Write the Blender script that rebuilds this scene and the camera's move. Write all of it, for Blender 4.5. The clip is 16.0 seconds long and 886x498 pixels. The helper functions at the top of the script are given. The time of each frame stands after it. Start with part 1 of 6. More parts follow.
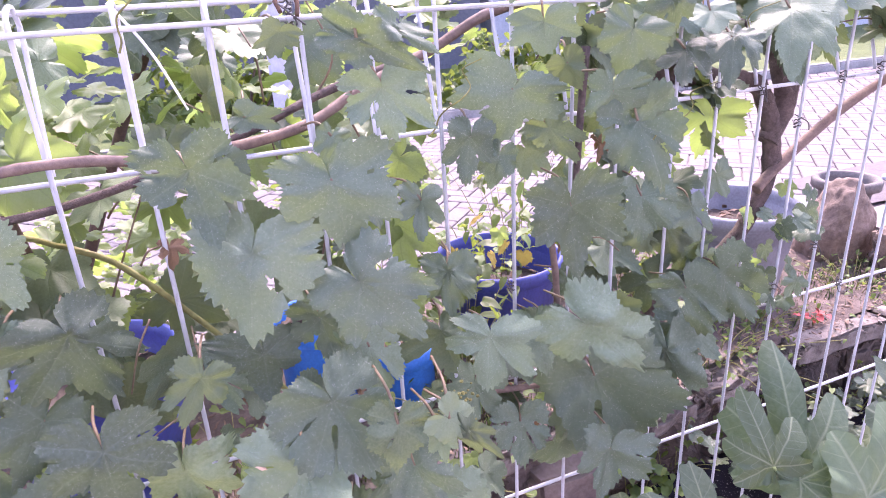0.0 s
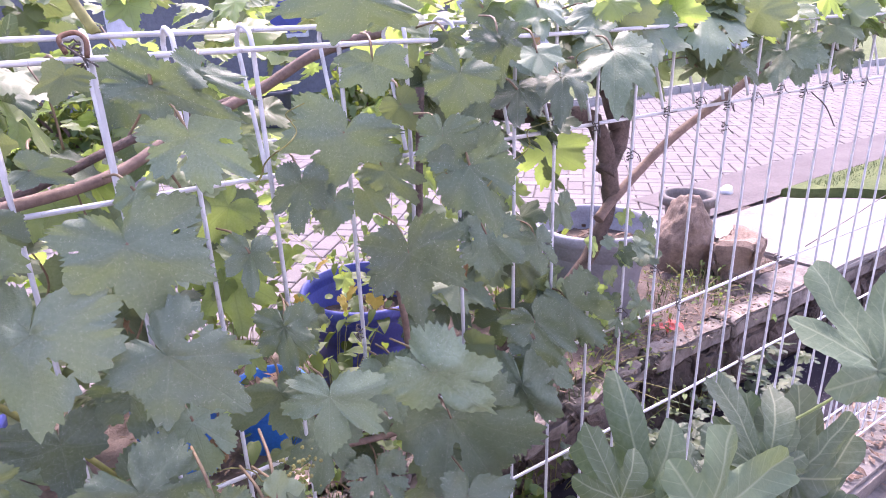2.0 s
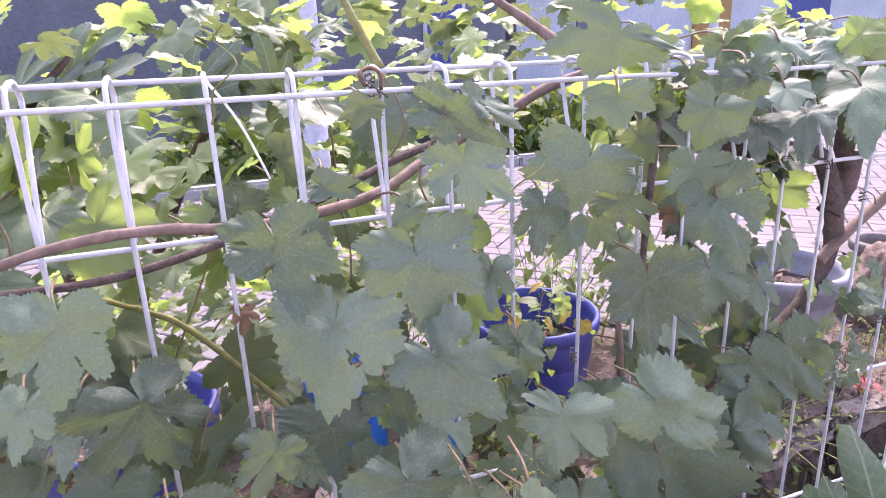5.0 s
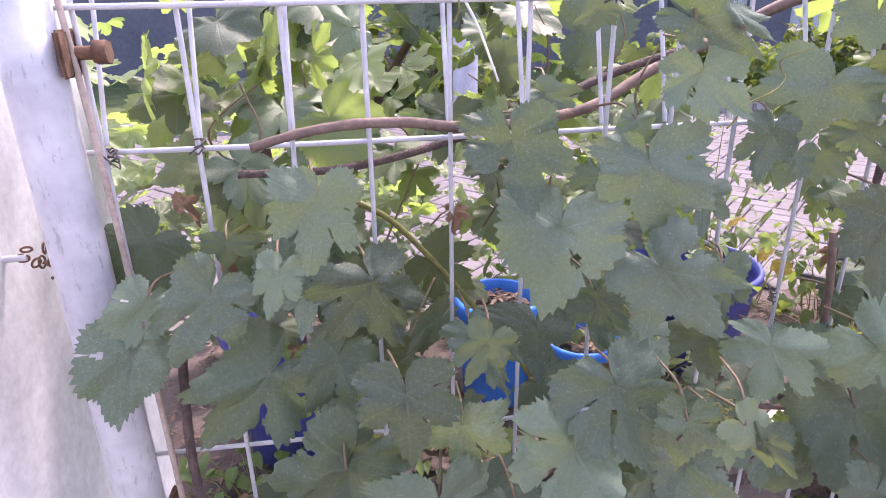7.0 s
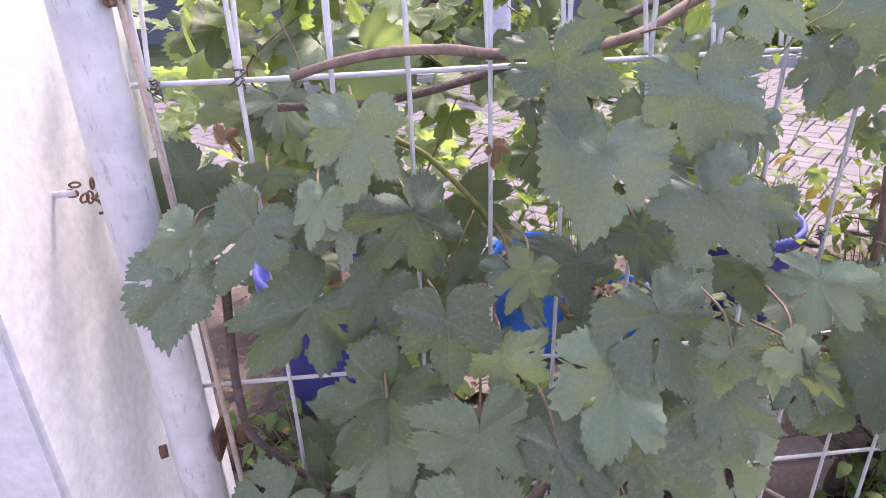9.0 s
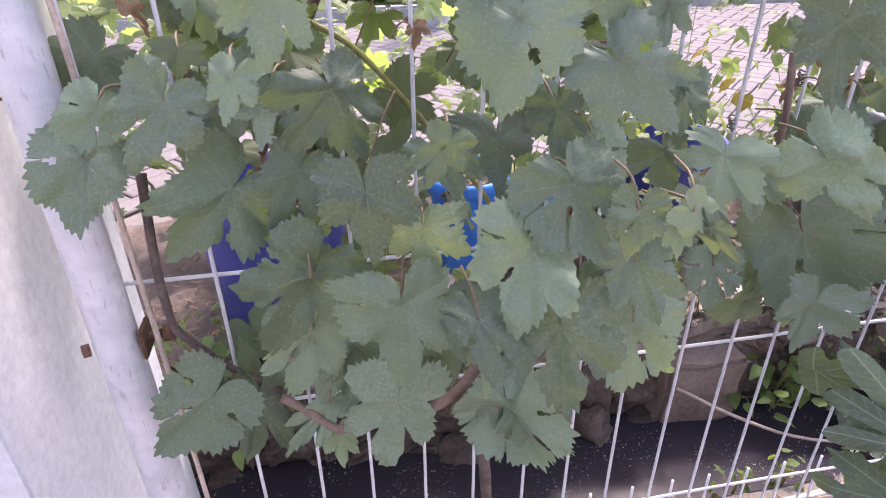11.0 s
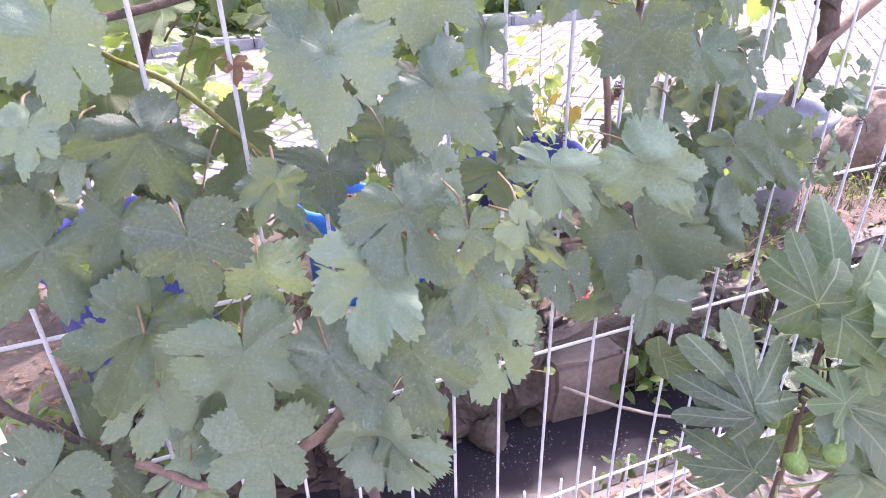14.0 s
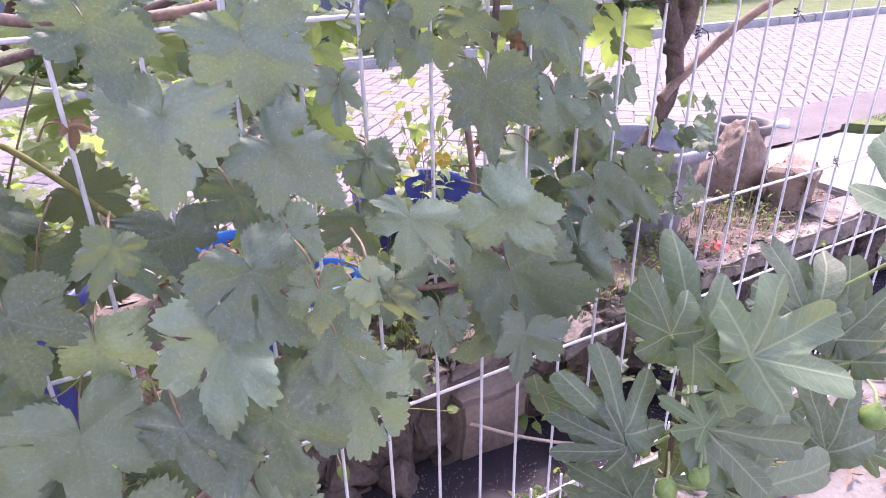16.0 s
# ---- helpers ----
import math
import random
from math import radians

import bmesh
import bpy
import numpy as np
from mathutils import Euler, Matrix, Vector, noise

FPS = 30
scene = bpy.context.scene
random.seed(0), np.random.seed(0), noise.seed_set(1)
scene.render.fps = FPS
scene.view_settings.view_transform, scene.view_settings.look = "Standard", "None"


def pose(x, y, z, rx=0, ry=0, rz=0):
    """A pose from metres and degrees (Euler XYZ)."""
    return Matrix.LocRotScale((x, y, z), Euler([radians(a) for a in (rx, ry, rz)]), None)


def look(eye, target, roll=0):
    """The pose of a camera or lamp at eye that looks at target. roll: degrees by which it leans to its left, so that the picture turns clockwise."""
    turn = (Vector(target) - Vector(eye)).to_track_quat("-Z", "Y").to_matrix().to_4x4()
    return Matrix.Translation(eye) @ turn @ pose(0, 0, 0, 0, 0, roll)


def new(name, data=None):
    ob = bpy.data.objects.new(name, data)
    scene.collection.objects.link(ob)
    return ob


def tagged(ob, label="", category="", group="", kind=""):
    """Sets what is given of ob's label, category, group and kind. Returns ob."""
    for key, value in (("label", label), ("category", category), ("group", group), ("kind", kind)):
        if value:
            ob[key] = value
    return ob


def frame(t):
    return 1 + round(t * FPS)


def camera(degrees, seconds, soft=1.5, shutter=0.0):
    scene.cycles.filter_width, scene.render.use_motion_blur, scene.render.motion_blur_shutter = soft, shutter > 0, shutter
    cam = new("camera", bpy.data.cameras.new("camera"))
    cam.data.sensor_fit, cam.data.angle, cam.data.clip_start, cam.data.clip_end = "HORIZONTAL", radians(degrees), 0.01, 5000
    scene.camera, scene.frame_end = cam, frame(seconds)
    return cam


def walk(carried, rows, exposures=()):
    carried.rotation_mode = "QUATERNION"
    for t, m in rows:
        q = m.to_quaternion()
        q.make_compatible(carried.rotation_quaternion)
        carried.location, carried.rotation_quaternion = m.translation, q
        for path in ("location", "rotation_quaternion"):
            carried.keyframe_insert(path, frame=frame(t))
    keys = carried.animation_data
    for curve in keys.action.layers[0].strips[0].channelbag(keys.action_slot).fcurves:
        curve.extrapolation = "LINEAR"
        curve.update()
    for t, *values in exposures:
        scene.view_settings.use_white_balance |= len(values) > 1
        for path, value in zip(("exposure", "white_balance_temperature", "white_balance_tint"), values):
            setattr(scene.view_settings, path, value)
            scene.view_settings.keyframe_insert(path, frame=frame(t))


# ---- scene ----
SKY_STRENGTH, SUN_STRENGTH, EXPOSURE = 0.30, 2.6, 1.02
cam = camera(70.8, 16.0, 1.0)
PATH = [
    (0, (0.0, 0.003, 1.356), (0.674, 1.737, 0.622), -3.4),
    (0.5, (0.032, 0.01, 1.362), (0.859, 1.678, 0.631), -2.4),
    (1, (0.043, 0.013, 1.361), (0.925, 1.657, 0.641), -2.6),
    (1.5, (0.056, 0.015, 1.365), (1.012, 1.624, 0.661), -2.9),
    (2, (0.062, 0.016, 1.371), (1.076, 1.596, 0.681), -2.2),
    (2.5, (0.057, 0.019, 1.372), (1.071, 1.598, 0.681), -2.3),
    (3, (0.042, 0.021, 1.376), (1.037, 1.628, 0.723), -1.9),
    (3.5, (0.022, 0.024, 1.385), (0.968, 1.678, 0.776), -1.6),
    (4, (-0.001, 0.027, 1.381), (0.854, 1.728, 0.767), -1.6),
    (4.5, (-0.022, 0.034, 1.381), (0.736, 1.786, 0.783), -2.0),
    (5, (-0.046, 0.039, 1.381), (0.6, 1.837, 0.788), -2.3),
    (5.2, (-0.058, 0.041, 1.382), (0.533, 1.855, 0.782), -2.1),
    (7.3, (-0.14, 0.037, 1.344), (0.077, 1.873, 0.58), -1.1),
    (7.5, (-0.141, 0.036, 1.34), (0.063, 1.869, 0.566), -1.2),
    (8, (-0.148, 0.028, 1.329), (0.0, 1.853, 0.525), -1.9),
    (8.5, (-0.152, 0.029, 1.323), (-0.029, 1.846, 0.497), -2.0),
    (9, (-0.147, 0.028, 1.321), (-0.011, 1.834, 0.474), -2.3),
    (9.5, (-0.15, 0.019, 1.304), (0.014, 1.794, 0.397), -0.7),
    (10, (-0.151, 0.005, 1.275), (0.065, 1.735, 0.295), -0.2),
    (10.2, (-0.147, 0.002, 1.269), (0.093, 1.72, 0.273), -0.2),
    (12.3, (-0.113, -0.019, 1.26), (0.297, 1.662, 0.257), -1.9),
    (12.5, (-0.109, -0.015, 1.259), (0.348, 1.652, 0.254), -1.6),
    (13, (-0.097, -0.012, 1.262), (0.433, 1.64, 0.268), -1.4),
    (13.5, (-0.089, -0.017, 1.265), (0.489, 1.631, 0.29), -1.3),
    (14, (-0.077, -0.018, 1.269), (0.542, 1.629, 0.318), -1.6),
    (14.5, (-0.059, -0.018, 1.269), (0.624, 1.602, 0.317), -1.5),
    (15, (-0.041, -0.021, 1.272), (0.723, 1.578, 0.345), -0.7),
    (15.5, (-0.022, -0.029, 1.28), (0.792, 1.565, 0.387), -1.3),
    (16, (-0.018, -0.034, 1.285), (0.855, 1.546, 0.424), -1.1),
]
walk(cam, [(t, look(eye, target, roll)) for t, eye, target, roll in PATH],
     [(t, EXPOSURE + more, warmth, tint) for t, more, warmth, tint in (
         (0.0, 0.68, 6430, 42), (2.5, 0.36, 6480, 36), (5.2, 0.34, 6600, 34), (7.5, 0.14, 6680, 31), (10.0, 0.17, 6850, 28),
         (12.5, 0.74, 6900, 26), (13.0, 0.90, 6750, 29), (14.0, 0.93, 6580, 32), (14.5, 0.89, 6510, 34), (16.0, 0.56, 6560, 37))])
# ---- light ----
world = bpy.data.worlds.new("sky")
scene.world = world
world.use_nodes = True
wn = world.node_tree.nodes
sky = wn.new("ShaderNodeTexSky")
sky.sky_type, sky.sun_disc = "NISHITA", False
SUN_ELEVATION, SUN_AZIMUTH = 55, 32      # degrees; azimuth from +y towards +x
sky.sun_elevation, sky.sun_rotation = radians(SUN_ELEVATION), radians(SUN_AZIMUTH)
sky.air_density, sky.dust_density, sky.ozone_density = 1.0, 3.0, 1.0
world.node_tree.links.new(sky.outputs[0], wn["Background"].inputs[0])
wn["Background"].inputs[1].default_value = SKY_STRENGTH
sun = new("sun", bpy.data.lights.new("sun", "SUN"))
sun.data.energy, sun.data.angle, sun.data.color = SUN_STRENGTH, radians(6), (1.0, 0.95, 0.88)
e, a = radians(SUN_ELEVATION), radians(SUN_AZIMUTH)
sun.matrix_world = look((0, 0, 20), Vector((0, 0, 20)) - Vector((math.sin(a) * math.cos(e), math.cos(a) * math.cos(e), math.sin(e))))


# ---- materials ----
class Nodes:
    """A few short calls to wire up a node material."""

    def __init__(self, name):
        self.mat = bpy.data.materials.new(name)
        self.mat.use_nodes = True
        self.tree = self.mat.node_tree
        self.bsdf = self.tree.nodes["Principled BSDF"]
        self.out = self.tree.nodes["Material Output"]

    def put(self, socket, value):
        if isinstance(value, bpy.types.NodeSocket):
            self.tree.links.new(value, socket)
        elif isinstance(value, tuple) and len(value) == 3 and socket.type == "RGBA":
            socket.default_value = (*value, 1)
        else:
            socket.default_value = value

    def node(self, kind, inputs=(), **settings):
        n = self.tree.nodes.new(kind)
        if "operation" in settings:
            n.operation = settings["operation"]
        if "use_clamp" in settings:
            n.use_clamp = settings["use_clamp"]
        if "data_type" in settings:
            n.data_type, n.blend_type = settings["data_type"], settings["blend_type"]
        if "uv_map" in settings:
            n.uv_map = settings["uv_map"]
        for key, value in dict(inputs).items():
            self.put(n.inputs[key], value)
        return n

    def math(self, op, a, b=0.0, clamp=False):
        return self.node("ShaderNodeMath", {0: a, 1: b}, operation=op, use_clamp=clamp).outputs[0]

    def noise(self, scale, detail=4, rough=0.6, vector=None):
        n = self.node("ShaderNodeTexNoise", {"Scale": scale, "Detail": detail, "Roughness": rough})
        self.put(n.inputs["Vector"], vector or self.coords())
        return n.outputs[0]

    def coords(self):
        return self.node("ShaderNodeTexCoord").outputs["Object"]

    def ramp(self, value, *stops):
        n = self.node("ShaderNodeValToRGB", {0: value})
        r = n.color_ramp
        while len(r.elements) < len(stops):
            r.elements.new(0.5)
        for el, (at, c) in zip(r.elements, stops):
            el.position, el.color = at, (*c, 1) if isinstance(c, tuple) else (c, c, c, 1)
        return n.outputs[0]

    def mix(self, factor, a, b, blend="MIX"):
        n = self.node("ShaderNodeMix", data_type="RGBA", blend_type=blend)
        self.put(n.inputs[0], factor), self.put(n.inputs[6], a), self.put(n.inputs[7], b)
        return n.outputs[2]

    def bump(self, height, strength=0.3, distance=0.002):
        self.put(self.bsdf.inputs["Normal"], self.node("ShaderNodeBump", {"Height": height, "Strength": strength, "Distance": distance}).outputs[0])

    def random(self):
        return self.node("ShaderNodeObjectInfo").outputs["Random"]

    def finish(self, color, rough=0.7, metal=0.0, spec=0.4):
        self.put(self.bsdf.inputs["Base Color"], color)
        self.put(self.bsdf.inputs["Roughness"], rough)
        self.put(self.bsdf.inputs["Metallic"], metal)
        self.put(self.bsdf.inputs["Specular IOR Level"], spec)
        return self.mat


def surface(name, dark, light, scale=12, fine=90, rough=0.8, bump=0.3, distance=0.003, spread=0.0, spec=0.35, metal=0.0):
    """A plain surface: two colours in broad patches, fine grain, and some change from piece to piece."""
    n = Nodes(name)
    big, small = n.noise(scale, 5), n.noise(fine, 6, 0.7)
    c = n.mix(n.ramp(big, (0.35, 0.0), (0.68, 1.0)), dark, light)
    c = n.mix(0.35, c, n.ramp(small, (0.3, tuple(v * 0.55 for v in dark)), (0.7, tuple(min(1, v * 1.25) for v in light))))
    if spread:
        c = n.mix(1.0, c, n.ramp(n.random(), (0.0, 1 - spread), (1.0, 1.0)), "MULTIPLY")
    n.bump(n.math("ADD", n.math("MULTIPLY", big, 0.6), n.math("MULTIPLY", small, 0.5)), bump, distance)
    return n.finish(c, rough, metal, spec)


def leaf_material(name, deep, pale, back, veins, vein_color, gloss=0.5, through_light=0.3, spots=0.0, secondary=9.0, vein=0.22):
    """A leaf blade: veins from the leaf's own flat coordinates, mottling, light shining through."""
    n = Nodes(name)
    uv = n.node("ShaderNodeUVMap", uv_map="blade").outputs[0]
    xyz = n.node("ShaderNodeSeparateXYZ", {0: uv})
    x, y = xyz.outputs[0], xyz.outputs[1]
    total = 0.0
    for angle in veins:
        s, c = math.sin(radians(angle)), math.cos(radians(angle))
        along = n.math("ADD", n.math("MULTIPLY", x, s), n.math("MULTIPLY", y, c))
        across = n.math("ABSOLUTE", n.math("SUBTRACT", n.math("MULTIPLY", x, c), n.math("MULTIPLY", y, s)))
        ahead = n.math("GREATER_THAN", along, 0.0)
        main = n.math("MULTIPLY", n.math("SUBTRACT", 1.0, n.math("DIVIDE", across, 0.017), True), ahead)
        step = n.math("FRACT", n.math("MULTIPLY", n.math("SUBTRACT", along, n.math("MULTIPLY", across, 0.85)), secondary))
        side = n.math("SUBTRACT", 1.0, n.math("MULTIPLY", n.math("ABSOLUTE", n.math("SUBTRACT", step, 0.5)), 14.0), True)
        near = n.math("LESS_THAN", across, n.math("MULTIPLY", along, 0.42))
        both = n.math("MAXIMUM", main, n.math("MULTIPLY", n.math("MULTIPLY", side, near), 0.45))
        total = n.math("MAXIMUM", total, both)
    rnd = n.random()
    shift = n.node("ShaderNodeVectorMath", {0: n.coords(), 1: n.node("ShaderNodeCombineXYZ", {0: rnd, 1: n.math("MULTIPLY", rnd, 7.0), 2: 0.0}).outputs[0]}, operation="ADD").outputs[0]
    broad, fine = n.noise(22, 3, 0.6, shift), n.noise(260, 5, 0.7, shift)
    c = n.mix(n.ramp(broad, (0.32, 0.0), (0.7, 1.0)), deep, pale)
    c = n.mix(n.math("MULTIPLY", rnd, 0.55), c, pale)
    c = n.mix(0.05, c, n.ramp(fine, (0.35, tuple(v * 0.5 for v in deep)), (0.65, tuple(v * 1.4 for v in pale))))
    # Random tone per leaf: natural spread, widened to paint shade between leaf layers.
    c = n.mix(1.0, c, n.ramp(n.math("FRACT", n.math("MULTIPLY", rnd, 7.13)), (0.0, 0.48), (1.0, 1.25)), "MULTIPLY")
    c = n.mix(n.ramp(n.math("FRACT", n.math("MULTIPLY", rnd, 23.7)), (0.5, 0.0), (1.0, 0.22)), c, tuple(v * k for v, k in zip(pale, (0.95, 1.05, 0.66))))
    c = n.mix(n.math("MULTIPLY", total, vein), c, vein_color)
    c = n.mix(n.math("MULTIPLY", n.ramp(n.noise(75, 4, 0.7, shift), (0.45, 0.0), (0.75, 1.0)), 0.05), c, tuple(min(1, v * 1.7) for v in pale))
    if spots:
        speck = n.ramp(n.noise(260, 2, 0.5, shift), (0.62, 0.0), (0.65, 1.0))
        patch = n.ramp(n.noise(30, 2, 0.5, shift), (0.52, 0.0), (0.66, 1.0))
        c = n.mix(n.math("MULTIPLY", n.math("MULTIPLY", speck, patch), spots), c, (0.56, 0.58, 0.52))
    n.bump(n.math("ADD", n.math("ADD", n.math("MULTIPLY", total, -0.22), n.math("MULTIPLY", broad, 0.6)), n.math("MULTIPLY", n.noise(60, 2, 0.5, shift), 0.2)), 0.35, 0.003)
    n.finish(c, gloss, 0.0, 0.42 if gloss < 0.4 else 0.28)
    glow = n.node("ShaderNodeBsdfTranslucent", {"Color": n.mix(n.math("MULTIPLY", total, 0.5), back, tuple(v * 0.6 for v in back))})
    both = n.node("ShaderNodeMixShader", {0: through_light, 1: n.bsdf.outputs[0], 2: glow.outputs[0]})
    n.put(n.out.inputs[0], both.outputs[0])
    return n.mat


VINE_VEINS, FIG_VEINS = (0, 50, -50, 105, -105), (0, 42, -42, 88, -88)
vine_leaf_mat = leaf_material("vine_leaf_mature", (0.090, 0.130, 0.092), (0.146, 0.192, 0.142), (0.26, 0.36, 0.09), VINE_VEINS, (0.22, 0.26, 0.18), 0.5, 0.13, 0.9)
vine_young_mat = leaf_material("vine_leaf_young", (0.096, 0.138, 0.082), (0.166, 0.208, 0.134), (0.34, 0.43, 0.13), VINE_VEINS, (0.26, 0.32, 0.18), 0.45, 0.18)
# Lighter copy of the vine leaf: sunlight from behind is put into its colours.
vine_lit_mat = leaf_material("vine_leaf_backlit", (0.13, 0.18, 0.09), (0.22, 0.27, 0.16), (0.44, 0.60, 0.13), VINE_VEINS, (0.24, 0.30, 0.14), 0.38, 0.45)
fig_leaf_mat = leaf_material("fig_leaf", (0.073, 0.108, 0.076), (0.130, 0.170, 0.118), (0.30, 0.42, 0.08), FIG_VEINS, (0.42, 0.47, 0.30), 0.48, 0.12, 0.0, 7.0, 0.36)
fig_young_mat = leaf_material("fig_leaf_young", (0.082, 0.130, 0.080), (0.140, 0.195, 0.118), (0.34, 0.46, 0.10), FIG_VEINS, (0.42, 0.47, 0.30), 0.48, 0.16, 0.0, 7.0, 0.36)
weed_mat = leaf_material("weed_leaf", (0.045, 0.08, 0.03), (0.105, 0.16, 0.055), (0.34, 0.44, 0.07), (0,), (0.2, 0.26, 0.12), 0.5, 0.3)
yellow_mat = leaf_material("yellowed_leaf", (0.36, 0.26, 0.06), (0.46, 0.36, 0.10), (0.5, 0.40, 0.10), VINE_VEINS, (0.5, 0.4, 0.15), 0.6, 0.35)
grass_mat = surface("grass_blade", (0.035, 0.065, 0.016), (0.075, 0.115, 0.032), 6, 60, 0.7)


def painted_steel(name, wear, dark=(0.42, 0.43, 0.47), light=(0.60, 0.61, 0.65)):
    n = Nodes(name)
    stretch = n.node("ShaderNodeMapping", {0: n.coords(), 3: (1.0, 1.0, 0.22)}).outputs[0]
    chips = n.ramp(n.noise(150, 6, 0.75, stretch), (0.60 - wear, 0.0), (0.66 - wear, 1.0))
    c = n.mix(n.ramp(n.noise(25, 4), (0.3, 0.0), (0.7, 1.0)), dark, light)
    c = n.mix(n.math("MULTIPLY", chips, 0.55), c, (0.27, 0.25, 0.25))
    n.bump(n.math("SUBTRACT", n.noise(120, 4), chips), 0.35, 0.001)
    return n.finish(c, n.ramp(chips, (0.0, 0.45), (1.0, 0.8)), 0.0, 0.4)


steel_mat = painted_steel("white_painted_steel", 0.0)
pipe_mat = painted_steel("chipped_painted_pipe", 0.02)
rust_mat = surface("rusty_iron", (0.07, 0.04, 0.03), (0.20, 0.11, 0.07), 40, 200, 0.85, 0.6, 0.002)
wire_mat = surface("dark_tie_wire", (0.05, 0.045, 0.045), (0.11, 0.10, 0.10), 60, 300, 0.6)
bark_mat = surface("vine_bark", (0.055, 0.042, 0.04), (0.165, 0.122, 0.11), 45, 220, 0.9, 0.9, 0.006)
cane_mat = surface("vine_cane", (0.12, 0.082, 0.07), (0.25, 0.175, 0.145), 35, 180, 0.75, 0.5, 0.003)
shoot_mat = surface("green_shoot", (0.16, 0.15, 0.05), (0.24, 0.24, 0.08), 30, 120, 0.6)
petiole_mat = surface("reddish_leaf_stalk", (0.15, 0.09, 0.065), (0.20, 0.155, 0.09), 30, 120, 0.55)
fig_stem_mat = surface("fig_stem", (0.085, 0.055, 0.05), (0.17, 0.11, 0.095), 30, 160, 0.8)
fig_stalk_mat = surface("fig_leaf_stalk", (0.16, 0.22, 0.085), (0.24, 0.30, 0.12), 30, 120, 0.55)
fruit_mat = surface("green_fig_skin", (0.085, 0.145, 0.035), (0.15, 0.225, 0.065), 60, 220, 0.4)
white_wall_mat = surface("white_wall_paint", (0.54, 0.55, 0.59), (0.61, 0.62, 0.66), 5, 60, 0.75, 0.25, 0.004)
coping_mat = surface("rough_coping", (0.085, 0.07, 0.063), (0.32, 0.275, 0.255), 13, 55, 0.95, 0.9, 0.012, 0.25)
dark_strip_mat = surface("dark_strip", (0.07, 0.058, 0.062), (0.135, 0.115, 0.118), 4, 60, 0.85, 0.4, 0.004)
concrete_mat = surface("weathered_concrete", (0.10, 0.09, 0.085), (0.215, 0.195, 0.188), 5, 70, 0.9, 0.5, 0.006)
slab_mat = surface("pale_concrete_slab", (0.17, 0.155, 0.15), (0.28, 0.26, 0.25), 5, 60, 0.9, 0.4, 0.005)
plaster_mat = surface("brown_ditch_plaster", (0.13, 0.10, 0.085), (0.25, 0.20, 0.18), 6, 60, 0.85, 0.5, 0.006)
stone_mat = surface("ditch_wall_stone", (0.055, 0.045, 0.04), (0.20, 0.155, 0.14), 9, 60, 0.9, 1.0, 0.014, 0.45)
mortar_mat = surface("dark_mortar", (0.07, 0.06, 0.055), (0.15, 0.13, 0.12), 14, 80, 0.95, 0.6, 0.006)
boulder_mat = surface("brown_boulder", (0.10, 0.072, 0.058), (0.30, 0.22, 0.175), 9, 60, 0.9, 0.9, 0.012)
potting_mat = surface("dark_potting_soil", (0.035, 0.027, 0.024), (0.10, 0.078, 0.066), 14, 90, 0.95, 0.9, 0.01)
dry_mat = leaf_material("dry_curled_leaf", (0.16, 0.09, 0.055), (0.28, 0.18, 0.11), (0.25, 0.14, 0.06), (0, 50, -50), (0.2, 0.12, 0.07), 0.7, 0.2)
soil_mat = surface("dry_soil", (0.06, 0.045, 0.041), (0.165, 0.128, 0.115), 8, 70, 0.95, 0.9, 0.012)
mud_mat = surface("ditch_mud", (0.04, 0.035, 0.035), (0.10, 0.085, 0.08), 8, 60, 0.8, 0.7, 0.01)
paver_mat = surface("street_paver", (0.145, 0.127, 0.130), (0.22, 0.197, 0.202), 5, 90, 0.85, 0.4, 0.004, 0.22)
joint_mat = surface("paver_joint_sand", (0.13, 0.115, 0.112), (0.19, 0.17, 0.165), 20, 120, 0.95)
verge_mat = surface("verge_earth_and_grass", (0.05, 0.075, 0.022), (0.12, 0.15, 0.055), 4, 30, 0.95, 0.8, 0.02)
kerb_mat = surface("kerb_stone", (0.20, 0.19, 0.19), (0.34, 0.33, 0.32), 5, 60, 0.9)
blue_mat = surface("dark_blue_plastic", (0.034, 0.044, 0.19), (0.055, 0.07, 0.29), 9, 120, 0.42, 0.12, 0.002)
bright_blue_mat = surface("bright_blue_plastic", (0.02, 0.13, 0.50), (0.03, 0.20, 0.66), 9, 120, 0.45, 0.12, 0.002)
dark_pot_mat = surface("dark_plastic_pot", (0.045, 0.048, 0.07), (0.085, 0.09, 0.12), 9, 120, 0.55, 0.15, 0.002)
grey_pot_mat = surface("grey_plastic_pot", (0.15, 0.155, 0.19), (0.245, 0.25, 0.295), 9, 120, 0.5, 0.15, 0.002)
label_mat = surface("white_sticker", (0.75, 0.75, 0.74), (0.85, 0.85, 0.84), 30, 100, 0.6)
litter_mat = surface("dry_leaf_litter", (0.10, 0.066, 0.052), (0.25, 0.175, 0.135), 25, 150, 0.85, 0.5, 0.004)
red_mat = surface("red_leaves", (0.35, 0.05, 0.05), (0.55, 0.12, 0.11), 30, 150, 0.6)
pink_mat = surface("pale_pink_paper", (0.55, 0.38, 0.35), (0.72, 0.55, 0.50), 20, 120, 0.8)
bamboo_mat = surface("weathered_bamboo", (0.30, 0.24, 0.20), (0.48, 0.40, 0.35), 20, 160, 0.75)
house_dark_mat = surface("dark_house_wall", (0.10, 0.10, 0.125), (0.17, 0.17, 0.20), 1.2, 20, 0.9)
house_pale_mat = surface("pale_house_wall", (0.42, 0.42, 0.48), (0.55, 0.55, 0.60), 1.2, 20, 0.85)
